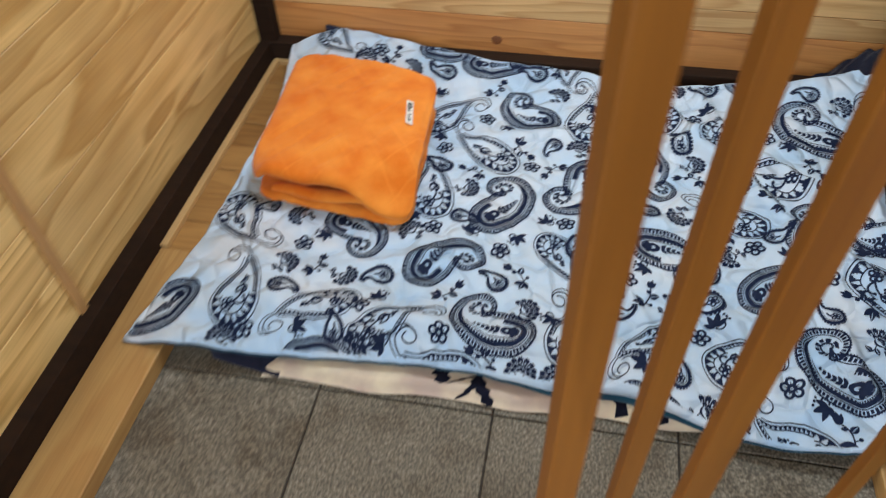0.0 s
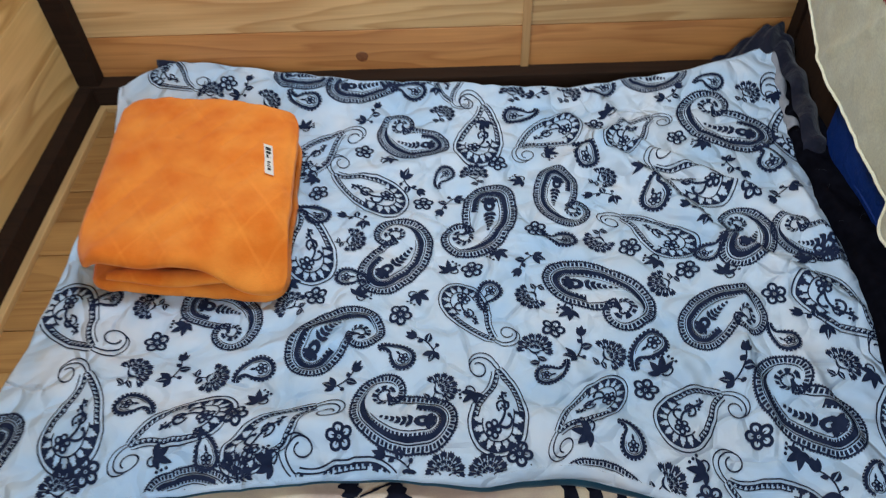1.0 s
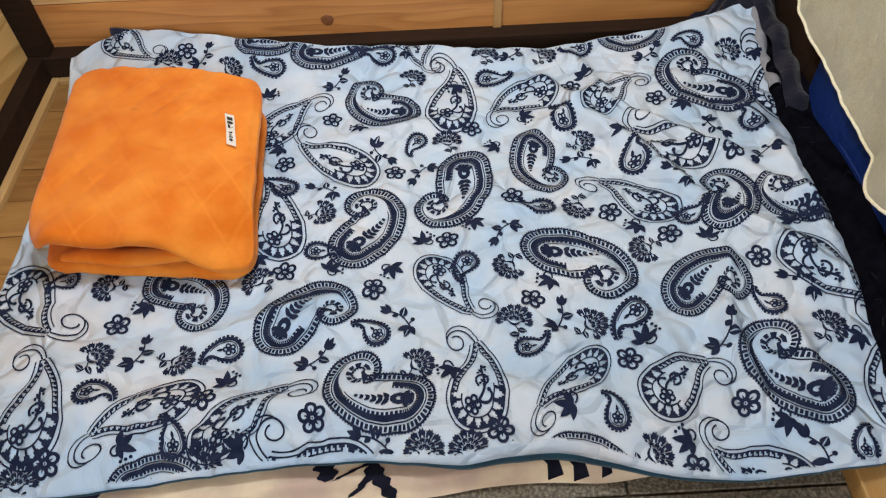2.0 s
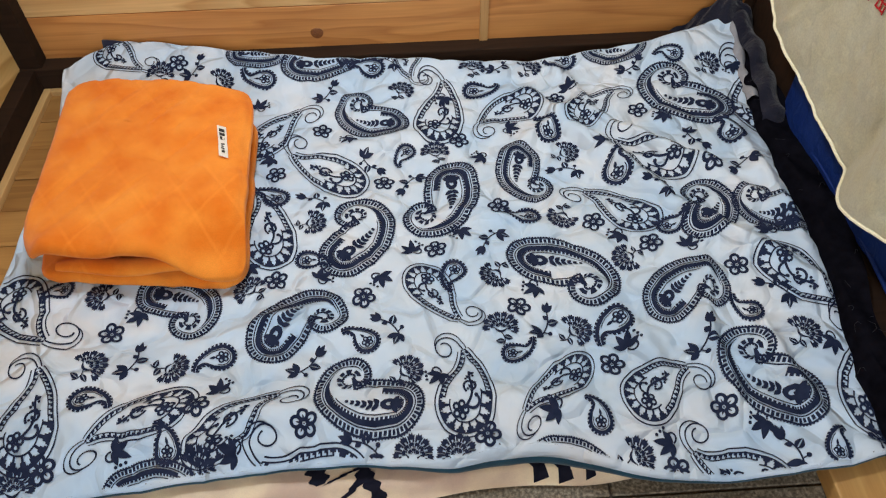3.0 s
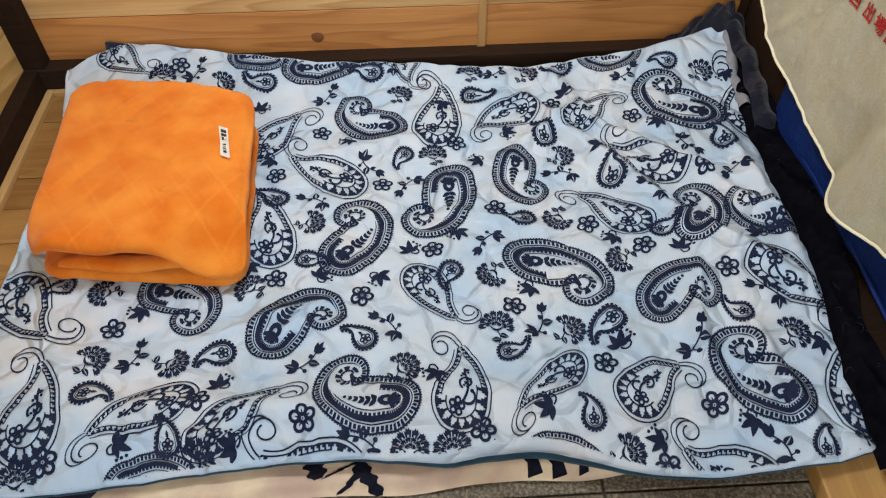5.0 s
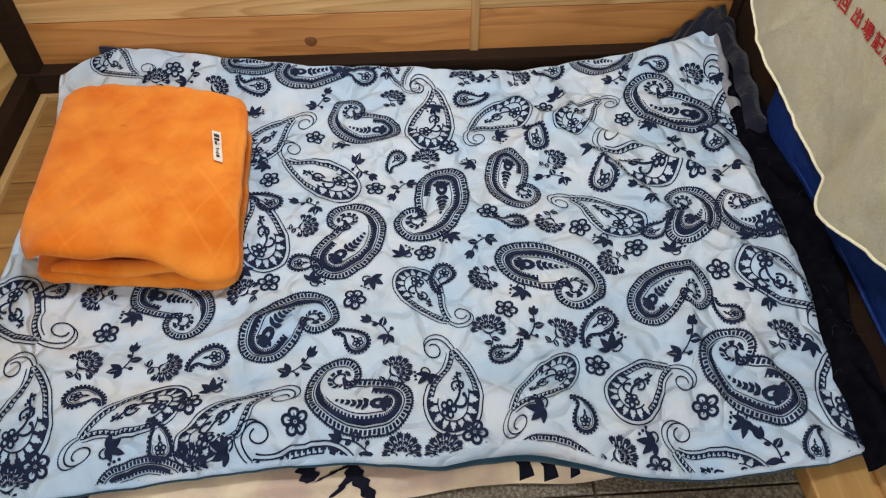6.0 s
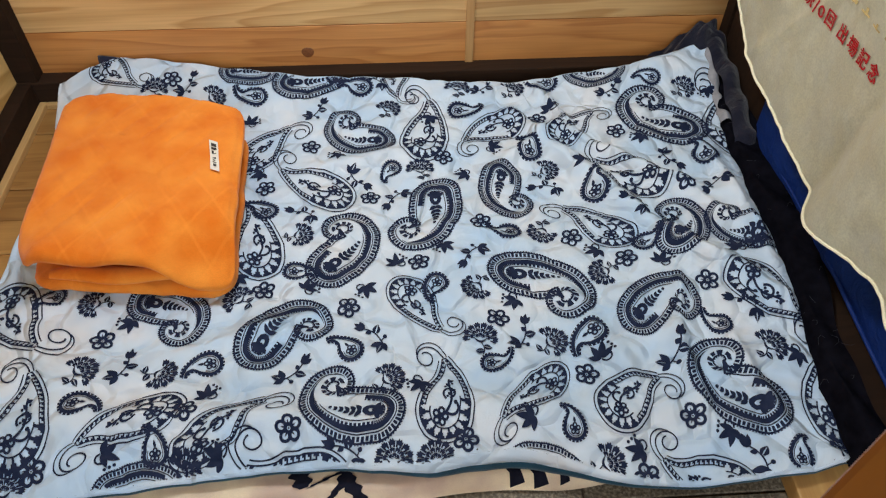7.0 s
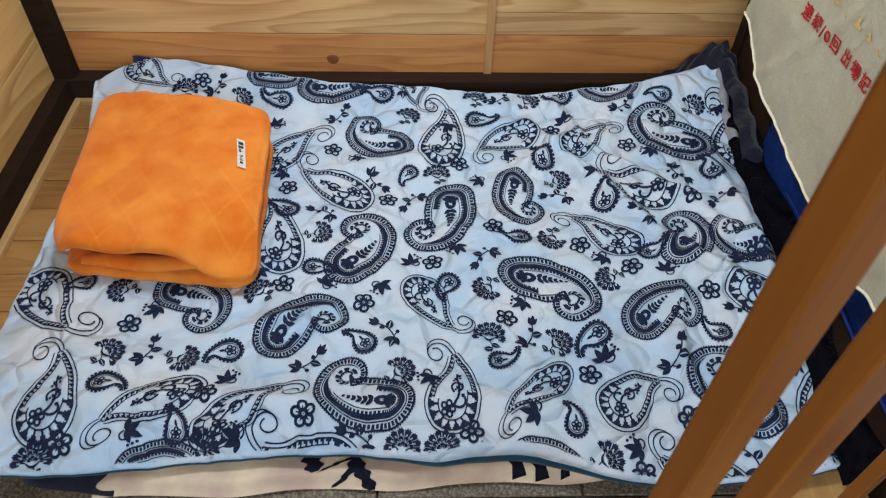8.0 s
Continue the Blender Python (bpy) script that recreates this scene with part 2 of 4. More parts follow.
# ---- the quilt ----
def ridge(x, y, ax, ay, bx, by, width):
    """1 on the line from a to b, falling off sideways and past its ends."""
    dx, dy = bx - ax, by - ay
    ll = dx * dx + dy * dy
    t = np.clip(((x - ax) * dx + (y - ay) * dy) / ll, 0, 1)
    d2 = (x - ax - t * dx) ** 2 + (y - ay - t * dy) ** 2
    return np.exp(-d2 / width**2) * (0.35 + 0.65 * np.sin(np.pi * np.clip(t, 0.08, 0.92)))


RIDGES = [
    (0.30, -0.80, 0.78, -0.83, 0.030, 0.010), (0.20, -0.72, 0.45, -0.76, 0.035, 0.005), (0.80, -0.80, 1.10, -0.84, 0.035, 0.010),
    (1.02, -0.16, 1.26, -0.56, 0.022, 0.012), (1.10, -0.22, 1.38, -0.52, 0.020, 0.010), (1.20, -0.50, 1.39, -0.66, 0.022, 0.012),
    (0.62, -0.30, 0.88, -0.25, 0.030, 0.008), (0.95, -0.33, 1.12, -0.20, 0.020, 0.009), (1.20, -0.68, 1.22, -0.88, 0.018, 0.009),
    (1.28, -0.72, 1.33, -0.90, 0.018, 0.009), (1.05, -0.60, 1.14, -0.82, 0.022, 0.007), (0.55, -0.66, 0.72, -0.70, 0.030, 0.007),
    (1.36, -0.30, 1.40, -0.60, 0.020, 0.010), (0.45, -0.70, 0.70, -0.62, 0.014, 0.005), (0.85, -0.45, 1.00, -0.50, 0.014, 0.005),
    (0.60, -0.12, 0.75, -0.20, 0.016, 0.005), (1.08, -0.10, 1.14, -0.26, 0.014, 0.007), (1.15, -0.36, 1.36, -0.44, 0.014, 0.007),
    (1.24, -0.58, 1.20, -0.74, 0.013, 0.006), (0.92, -0.64, 0.98, -0.78, 0.016, 0.005), (0.40, -0.84, 0.62, -0.87, 0.014, 0.006),
]


def quilt_height(x, y):
    """The lie of the quilt over the bedding: rises at the back and right, folds, and stitched puffs."""
    x, y = np.asarray(x, float), np.asarray(y, float)
    h = 0.058 + (0.03 + 0.02 * (1 - step01(0.35, 0.7, x))) * np.exp(-(((y + 0.01) / 0.13) ** 2)) + 0.016 * (1 - step01(0.15, 0.5, x)) * step01(0.12, 0.26, x)
    h = h + 0.034 * step01(1.0, 1.3, x) * step01(-0.85, -0.6, y) + 0.03 * np.exp(-(((x - 1.43) / 0.1) ** 2 + ((y + 0.06) / 0.1) ** 2))
    h = h - 0.022 * (1 - step01(-0.92, -0.83, y)) * step01(0.13, 0.27, x) * (1 - step01(1.2, 1.31, x)) - 0.014 * step01(1.385, 1.43, x) * (1 - step01(-0.35, -0.15, y)) - 0.012 * (1 - step01(0.07, 0.22, x))
    h = h + 0.022 * np.exp(-(((x - 0.94) / 0.12) ** 2)) * (1 - step01(-0.90, -0.82, y))
    for ax, ay, bx, by, w, a in RIDGES:
        h = h + 2.0 * a * ridge(x, y, ax, ay, bx, by, 0.8 * w)
    p = np.sin(38 * x + 1.3 * np.sin(21 * y)) * np.sin(38 * y + 1.3 * np.sin(17 * x + 1))
    h = h + 0.0062 * (p * p + 1e-4) ** 0.3 + 0.003 * np.sin(9 * x + 5 * y) * np.sin(11 * y - 4 * x + 2)
    return h


def along(v, at, values):
    """A soft line through a few known places."""
    v = np.asarray(v, float)
    return sum(np.interp(v + d, at, values) for d in (-0.03, -0.01, 0.01, 0.03)) / 4


def left_edge(y):
    return along(y, (-0.92, -0.86, -0.77, -0.67, -0.35, -0.2, -0.06), (0.080, 0.094, 0.110, 0.126, 0.130, 0.123, 0.108))


def right_edge(y):
    return along(y, (-0.93, -0.85, -0.74, -0.65, -0.48, -0.33, -0.2, -0.08), (1.424, 1.428, 1.428, 1.419, 1.413, 1.415, 1.430, 1.432))


def front_edge(x):
    return along(x, (0.1, 0.27, 0.37, 0.5, 0.62, 0.73, 0.82, 0.89, 0.95, 1.0, 1.1, 1.16, 1.34, 1.41), (-0.922, -0.914, -0.905, -0.89, -0.884, -0.887, -0.897, -0.882, -0.882, -0.897, -0.927, -0.935, -0.934, -0.915))


def back_edge(x):
    return along(x, (0.11, 0.14, 0.2, 0.32, 0.46, 0.63, 0.79, 0.96, 1.05, 1.21, 1.29, 1.36, 1.43), (-0.060, -0.030, -0.008, -0.012, -0.030, -0.047, -0.050, -0.070, -0.077, -0.078, -0.070, -0.062, -0.055))


def puffs(m):
    """Bump of stitched, puckered cloth: rounded cells between stitch lines, creases and weave."""
    v = coords(m, (1, 1, 1))
    bend = node(m, "ShaderNodeTexNoise", Scale=6.0, Detail=2.0)
    link(m, v, bend.inputs["Vector"])
    mix = m.node_tree.nodes.new("ShaderNodeMix")
    mix.data_type, mix.blend_type = "RGBA", "LINEAR_LIGHT"
    mix.inputs[0].default_value = 0.09
    link(m, v, mix.inputs[6])
    link(m, bend.outputs["Color"], mix.inputs[7])
    cell = node(m, "ShaderNodeTexVoronoi", Scale=12.5)
    cell.feature = "DISTANCE_TO_EDGE"
    link(m, mix.outputs[2], cell.inputs["Vector"])
    round_ = ramp(m, cell.outputs["Distance"], [(0.0, (0, 0, 0)), (0.1, (0.55, 0.55, 0.55)), (0.3, (0.9, 0.9, 0.9)), (0.5, (1, 1, 1))])
    crease = node(m, "ShaderNodeTexNoise", Scale=9.0, Detail=2.0, Distortion=0.5)
    link(m, v, crease.inputs["Vector"])
    weave = node(m, "ShaderNodeTexNoise", Scale=1100.0, Detail=1.0)
    link(m, v, weave.inputs["Vector"])
    h = mixed(m, "MIX", 0.74, round_, crease.outputs["Fac"])
    h = mixed(m, "MIX", 0.035, h, weave.outputs["Fac"])
    bumped(m, h, 1.0, 0.044)


def cloth_quilt():
    m = material("printed_quilt_cotton", (0.72, 0.8, 0.93), 0.85, 0.1)
    b = m.node_tree.nodes["Principled BSDF"]
    b.inputs["Specular IOR Level"].default_value = 0.15
    n = node(m, "ShaderNodeTexNoise", Scale=8.0, Detail=3.0)
    link(m, coords(m, (1, 1, 1)), n.inputs["Vector"])
    c = ramp(m, n.outputs["Fac"], [(0.34, (0.54, 0.74, 0.97)), (0.5, (0.66, 0.81, 0.97)), (0.66, (0.79, 0.87, 0.96))])
    link(m, c, b.inputs["Base Color"])
    puffs(m)
    return m


M_QUILT = cloth_quilt()
M_TEAL = cloth("teal_lining", (0.012, 0.075, 0.125), (0.008, 0.05, 0.09), 30.0)
M_NAVY_PRINT = cloth("navy_print_ink", (0.010, 0.017, 0.045), (0.020, 0.029, 0.066), 60.0, sheen=0.0)
M_BRUSH = cloth("black_navy_plush", (0.006, 0.007, 0.016), (0.012, 0.013, 0.026), 60.0, sheen=0.0)

quilt = tagged(holder("quilt", (0, 0, 0)), "pale blue quilt printed with navy paisley, rumpled over bedding", "quilt")


def quilt_point(u, v, drop=0.0):
    y0 = -0.905 + 0.86 * v
    x = left_edge(y0) + u * (right_edge(y0) - left_edge(y0))
    y = front_edge(x) + v * (back_edge(x) - front_edge(x))
    x = left_edge(y) + u * (right_edge(y) - left_edge(y))
    return float(x), float(y), float(quilt_height(x, y)) - drop


US, VS = np.linspace(0, 1, 360), np.linspace(0, 1, 240)


def quilt_sheet():
    bm = sheet(lambda u, v: (0, 0, 0), US, VS)
    uu, vv = np.meshgrid(US, VS)
    y0 = -0.905 + 0.86 * vv
    x = left_edge(y0) + uu * (right_edge(y0) - left_edge(y0))
    y = front_edge(x) + vv * (back_edge(x) - front_edge(x))
    x = left_edge(y) + uu * (right_edge(y) - left_edge(y))
    z = quilt_height(x, y)
    for vert, a, b, c in zip(bm.verts, x.ravel(), y.ravel(), z.ravel()):
        vert.co = (a, b, c)
    return bm


part("top_cover", quilt_sheet(), M_QUILT, quilt, smooth=True)
rim = [(u, 0.0) for u in np.linspace(0, 1, 120)] + [(1.0, v) for v in np.linspace(0.01, 1, 80)] + [(u, 1.0) for u in np.linspace(0.99, 0, 120)] + [(0.0, v) for v in np.linspace(0.99, 0.01, 80)]


def rim_sheet(bands):
    """The quilt's edge seen as bands round its rim: (outward, down) pairs."""
    bm = bmesh.new()
    rows = []
    for out, down in bands:
        row = []
        for u, v in rim:
            x, y, z = quilt_point(u, v)
            ox = -1 if u == 0 else 1 if u == 1 else 0
            oy = -1 if v == 0 else 1 if v == 1 else 0
            lip = 1 + (1.5 * math.exp(-(((x - 0.93) / 0.13) ** 2)) - 0.3) * (v == 0)
            row.append(bm.verts.new((x + out * ox * lip, y + out * oy * lip, z - down * lip)))
        rows.append(row)
    for a, b in zip(rows, rows[1:]):
        for i in range(len(rim)):
            j = (i + 1) % len(rim)
            bm.faces.new((a[i], b[i], b[j], a[j]))
    return bm


part("edge_fold", rim_sheet([(0, 0), (0.0035, 0.002), (0.005, 0.006), (0.004, 0.010)]), M_QUILT, quilt, smooth=True)
part("teal_binding", rim_sheet([(0.004, 0.010), (0.0052, 0.014), (0.0045, 0.019), (0.001, 0.022), (-0.01, 0.024), (-0.05, 0.025)]), M_TEAL, quilt, "dark teal binding and lining", smooth=True)
# ---- the navy print on the quilt: each figure is a thin layer of ink that follows the cloth ----
class Ink:
    """Quads of one printed figure in its own plane, in units of its size."""

    def __init__(self):
        self.quads = []

    def band(self, a, b, keep=None):
        """Between two rows of points."""
        for i in range(len(a) - 1):
            if keep is None or keep(i):
                self.quads.append((a[i], a[i + 1], b[i + 1], b[i]))

    def line(self, pts, width, taper=False):
        p = np.array(pts, float)
        d = np.gradient(p, axis=0)
        d /= np.linalg.norm(d, axis=1)[:, None] + 1e-9
        n = np.stack([-d[:, 1], d[:, 0]], 1)
        w = width / 2 * (np.sin(np.pi * np.linspace(0.06, 0.94, len(p)))[:, None] if taper else 1)
        self.band(p + n * w, p - n * w)

    def leaf(self, base, angle, length, width, lobes=0, vein=False):
        """A pointed leaf from its base, solid or with a pale vein."""
        t = np.linspace(0, 1, 9)
        w = width * np.sin(np.pi * t ** 0.8) ** 0.9 * (1 + 0.25 * lobes * np.cos(t * 20))
        c, s = math.cos(angle), math.sin(angle)
        mid = np.stack([base[0] + c * length * t, base[1] + s * length * t], 1)
        side = np.stack([-s * w / 2, c * w / 2], 1)
        gap = 0.16 if vein else 0.0
        self.band(mid + side, mid + side * gap)
        self.band(mid - side * gap, mid - side)

    def ring(self, centre, r0, r1, n=16, squash=1.0, angle=0.0, keep=None):
        t = np.linspace(0, math.tau, n + 1)
        c, s = math.cos(angle), math.sin(angle)
        x, y = np.cos(t), np.sin(t) * squash
        e = np.stack([c * x - s * y, s * x + c * y], 1)
        self.band(np.array(centre) + e * r0, np.array(centre) + e * r1, keep)

    def dot(self, centre, r, n=8):
        self.ring(centre, r, 0.0, n)


def spine(kappa, length, step=0.05, heading=math.pi / 2, start=(0.0, 0.0)):
    """A line whose curvature is kappa(s)."""
    pts, a = [start], heading
    for k in range(int(length / step)):
        a += kappa(k * step) * step
        x, y = pts[-1]
        pts.append((x + math.cos(a) * step, y + math.sin(a) * step))
    return np.array(pts), a


def outline(pts, width, inset, cap=24, step=0.06):
    """The outline round a tapering spine, drawn in by inset, open at the tail."""
    d = np.gradient(pts, axis=0)
    d /= np.linalg.norm(d, axis=1)[:, None]
    n = np.stack([-d[:, 1], d[:, 0]], 1)
    a0 = math.atan2(n[0][1], n[0][0])
    t = np.linspace(0, math.pi, cap)[1:-1]
    turn = np.stack([np.cos(a0 + t), np.sin(a0 + t)], 1)

    def edge(g):
        w = np.maximum(width - g, 0.015)
        return np.concatenate([(pts + n * w[:, None])[::-1], pts[0] + turn * w[0], pts - n * w[:, None]])

    full, mine = edge(0.0), edge(inset)
    run = np.concatenate([[0], np.cumsum(np.linalg.norm(np.diff(full, axis=0), axis=1))])
    at = np.linspace(0, run[-1], int(run[-1] / step))
    return np.stack([np.interp(at, run, mine[:, 0]), np.interp(at, run, mine[:, 1])], 1)


def insets(pts, width, steps, cap=24, step=0.06):
    return {d: outline(pts, width, d, cap, step) for d in steps}


def flower_into(ink, x, y, r, petals=5):
    for k in range(petals):
        a = k * math.tau / petals + 0.3
        ink.ring((x + 0.62 * r * math.cos(a), y + 0.62 * r * math.sin(a)), 0.48 * r, 0.2 * r, 8)
    ink.dot((x, y), 0.22 * r, 6)


def curl_into(ink, x, y, heading, turn, size, width):
    """A small tendril that winds up."""
    pts, _ = spine(lambda q: turn * (0.9 + 2.2 * q) / size, 1.9 * size, 0.12 * size, heading, (x, y))
    ink.line(pts, width)
    ink.dot(pts[-1], width * 0.9, 6)


def near_head(n, share):
    """Whether the row i of n lies within that share of the outline round the head."""
    return lambda i: abs(i - n / 2) < n * share


def bold_kappa(s):
    return 0.06 if s < 1.0 else 0.4 if s < 1.7 else 1.2 + 0.2 * (s - 1.7) if s < 3.4 else 1.75 + 1.3 * (s - 3.4)


def bold_paisley():
    ink = Ink()
    pts, _ = spine(bold_kappa, 4.7)
    s = np.linspace(0, 4.7, len(pts))
    w = np.interp(s, [0, 0.5, 1.0, 1.5, 2.1, 2.8, 3.5, 4.7], [1.02, 1.08, 1.04, 0.88, 0.62, 0.41, 0.34, 0.25])
    o = insets(pts, w, (-0.03, 0.0, 0.065, 0.095, 0.18, 0.235, 0.275, 0.315, 0.355, 0.53, 0.61, 0.665, 0.70), 24, 0.05)
    n = len(o[0.0])
    # hairy rim, arches in the dark band, a fine line, the toothed band and the heart's outline
    ink.band(o[-0.03], o[0.0], lambda i: i % 2 == 0)
    ink.band(o[0.0], o[0.065])
    ink.band(o[0.065], o[0.095], lambda i: i % 6 in (0, 5))
    ink.band(o[0.095], o[0.18], lambda i: i % 6 not in (1, 4))
    ink.band(o[0.18], o[0.235], lambda i: i % 6 not in (1, 4))
    body, core = near_head(n, 0.34), near_head(n, 0.26)
    ink.band(o[0.275], o[0.315], near_head(n, 0.40))
    ink.band(o[0.355], o[0.53], body)
    ink.band(o[0.53], o[0.61], lambda i: body(i) and i % 3 != 1)
    ink.band(o[0.665], o[0.70], core)
    ink.line([o[0.0][0], (o[0.0][0] + o[0.0][-1]) / 2, o[0.0][-1]], 0.08)
    # the plant in the heart
    ink.ring((0.0, 0.12), 0.24, 0.08, 10, 1.25)
    ink.leaf((0.0, -0.2), math.pi / 2, 0.3, 0.3)
    for a in (-0.45, 3.59, -1.15, 4.29):
        ink.leaf((0.06 * math.cos(a), 0.06 * math.sin(a)), a, 0.33, 0.19)
    for k, q in enumerate((9, 13, 17, 21, 25, 29)):
        for sgn in (1, -1):
            ink.leaf(pts[q], math.pi / 2 + sgn * (0.9 - 0.1 * k), 0.34 - 0.045 * k, 0.17 - 0.015 * k)
        ink.dot(pts[q] + np.array((0.0, 0.08)), 0.07 - 0.006 * k, 6)
    for k in range(5):
        a = math.pi * (1.1 + 0.2 * k)
        ink.dot((0.27 * math.cos(a), 0.27 * math.sin(a)), 0.055, 6)
    return ink.quads, pts[62:].mean(0)


def fine_kappa(s):
    return 0.10 if s < 1.2 else 0.45


def fine_paisley():
    ink = Ink()
    pts, a = spine(fine_kappa, 2.35)
    s = np.linspace(0, 2.35, len(pts))
    w = np.interp(s, [0, 0.5, 1.1, 1.7, 2.35], [0.98, 0.95, 0.74, 0.42, 0.09])
    o = {d: outline(pts, w, d * (1.3 if d > 0 else 1.0)) for d in (-0.15, -0.10, 0.0, 0.045, 0.10, 0.15, 0.185, 0.30, 0.34)}
    n = len(o[0.0])
    head = near_head(n, 0.235)
    side = lambda i: not head(i)
    ink.band(o[-0.15], o[-0.10])
    ink.band(o[0.0], o[0.045])
    ink.band(o[0.045], o[0.10], lambda i: (head(i) and i % 7 not in (3,)) or (side(i) and i % 3 != 1))
    ink.band(o[0.10], o[0.15], lambda i: (head(i) and i % 7 not in (2, 3, 4)) or (side(i) and i % 3 == 0))
    ink.band(o[0.15], o[0.185], lambda i: (head(i) and i % 7 not in (2, 3, 4)) or side(i))
    ink.band(o[0.185], o[0.30], lambda i: head(i) and i % 7 in (0, 6))
    ink.band(o[0.30], o[0.34], head)
    # a winding stem with tendrils, buds and a blossom
    stem = [(0.16 * math.sin(4.6 * t) + 0.05 * t, -0.12 + 1.5 * t) for t in np.linspace(0, 1, 22)]
    ink.line(stem, 0.09)
    flower_into(ink, -0.12, -0.2, 0.3)
    curl_into(ink, 0.05, 0.0, -0.4, 1.0, 0.46, 0.09)
    curl_into(ink, -0.02, 0.42, 2.6, -1.0, 0.4, 0.085)
    curl_into(ink, 0.1, 0.5, 0.4, 1.0, 0.32, 0.08)
    for t, sgn in ((0.5, 1), (0.65, -1), (0.8, 1), (0.92, -1)):
        p = stem[int(t * 21)]
        ink.leaf(p, math.pi / 2 + sgn * 0.95, 0.22, 0.13)
        ink.dot((p[0] - sgn * 0.15, p[1] - 0.05), 0.055, 6)
    # the tail is two fine lines that coil
    tail, _ = spine(lambda q: 1.0 + 1.1 * q, 3.1, 0.07, a, tuple(pts[-1]))
    ink.line(tail, 0.055)
    outer, _ = spine(lambda q: 0.85 + 0.85 * q, 2.0, 0.07, a - 0.1, (pts[-1][0] + 0.14 * math.sin(a), pts[-1][1] - 0.14 * math.cos(a)))
    ink.line(outer, 0.045)
    return ink.quads, tail[int(len(tail) * 0.5):].mean(0)


def small_paisley():
    ink = Ink()
    pts, a = spine(lambda q: 0.15 if q < 1 else 0.95, 2.5, 0.1)
    s = np.linspace(0, 2.5, len(pts))
    w = np.interp(s, [0, 0.6, 1.4, 2.5], [1.0, 0.88, 0.42, 0.12])
    o = insets(pts, w, (-0.13, 0.0, 0.27, 0.34, 0.40), 16, 0.1)
    n = len(o[0.0])
    ink.band(o[-0.13], o[0.0], lambda i: i % 3 < 2)
    ink.band(o[0.0], o[0.27])
    ink.band(o[0.34], o[0.40], near_head(n, 0.3))
    flower_into(ink, 0, -0.06, 0.46)
    ink.leaf((0.02, 0.38), math.pi / 2 + 0.15, 0.5, 0.22)
    return ink.quads, pts[-3]


def flower():
    ink = Ink()
    for k in range(5):
        a = k * math.tau / 5 + 0.2
        ink.ring((0.62 * math.cos(a), 0.62 * math.sin(a)), 0.5, 0.24, 12, 0.95, a)
        ink.leaf((0.24 * math.cos(a), 0.24 * math.sin(a)), a, 0.42, 0.12)
    ink.ring((0, 0), 0.34, 0.15, 10)
    ink.dot((0, 0), 0.07, 6)
    return ink.quads, np.array([0.0, 1.0])


def carnation():
    ink = Ink()
    # three tiers of toothed petals, a cup and a bent stem with leaves
    for r0, r1, lo, hi, count in ((0.68, 1.05, -0.35, math.pi + 0.35, 8), (0.38, 0.62, -0.2, math.pi + 0.2, 6), (0.08, 0.32, 0.1, math.pi - 0.1, 3)):
        for k in range(count):
            a = np.linspace(lo + (hi - lo) * k / count + 0.03, lo + (hi - lo) * (k + 1) / count - 0.03, 7)
            tooth = r1 * (1 + 0.10 * np.sin(np.linspace(0, math.pi, 7)) + 0.05 * np.cos(np.linspace(0, 6 * math.pi, 7)))
            ray = np.stack([np.cos(a), np.sin(a)], 1)
            ink.band(ray * tooth[:, None], ray * (r0 + (r1 - r0) * 0.4))
            ink.band(ray * (r0 + (r1 - r0) * 0.4), ray * r0, lambda i: i not in (2, 3))
    ink.line([(-0.42 + 0.84 * t, -0.02 - 0.26 * math.sin(math.pi * t)) for t in np.linspace(0, 1, 10)], 0.16, True)
    stem = [(0.3 * math.sin(2.5 * t), -0.25 - 0.9 * t) for t in np.linspace(0, 1, 10)]
    ink.line(stem, 0.07)
    for t, sgn in ((3, 1), (6, -1)):
        ink.leaf(stem[t], -math.pi / 2 + sgn * 1.4, 0.6, 0.34, 0, True)
    return ink.quads, np.array([0.0, 1.0])


def branch():
    """A thin bent twig: a lily at its foot, two leaves, a bud at its tip."""
    ink = Ink()
    stem = [(0.22 * math.sin(2.8 * t) - 0.06, -0.75 + 1.35 * t) for t in np.linspace(0, 1, 14)]
    ink.line(stem, 0.065)
    for d, l in ((-0.75, 0.5), (0.05, 0.6), (0.8, 0.5)):
        ink.leaf((stem[-1][0], stem[-1][1] - 0.08), math.pi / 2 + d * 0.55, l, 0.24)
    ink.leaf(stem[7], math.pi / 2 - 1.1, 0.5, 0.36, 0, True)
    ink.leaf(stem[9], math.pi / 2 + 1.0, 0.3, 0.22)
    for d, l, wd in ((1.2, 0.6, 0.3), (1.9, 0.65, 0.3), (2.7, 0.5, 0.28)):
        ink.leaf(stem[2], math.pi / 2 + d, l, wd, 0, d == 1.9)
    ink.dot((stem[4][0] + 0.24, stem[4][1] - 0.1), 0.1, 8)
    ink.line([stem[3], (stem[4][0] + 0.24, stem[4][1] - 0.1)], 0.05)
    return ink.quads, np.array([0.0, 1.0])


def leaf_spray():
    """A tuft of four leaves on a curled stalk, with three dots."""
    ink = Ink()
    curl_into(ink, 0.0, -0.35, -1.2, 1.0, 0.5, 0.1)
    for d, l, wd in ((-1.15, 0.85, 0.36), (-0.35, 1.1, 0.42), (0.4, 1.0, 0.42), (1.2, 0.8, 0.36)):
        ink.leaf((0.0, -0.3), math.pi / 2 + d, l, wd)
    for k in range(3):
        ink.dot((0.62 + 0.12 * k, 0.42 - 0.24 * k), 0.1, 6)
    return ink.quads, np.array([0.0, 1.0])


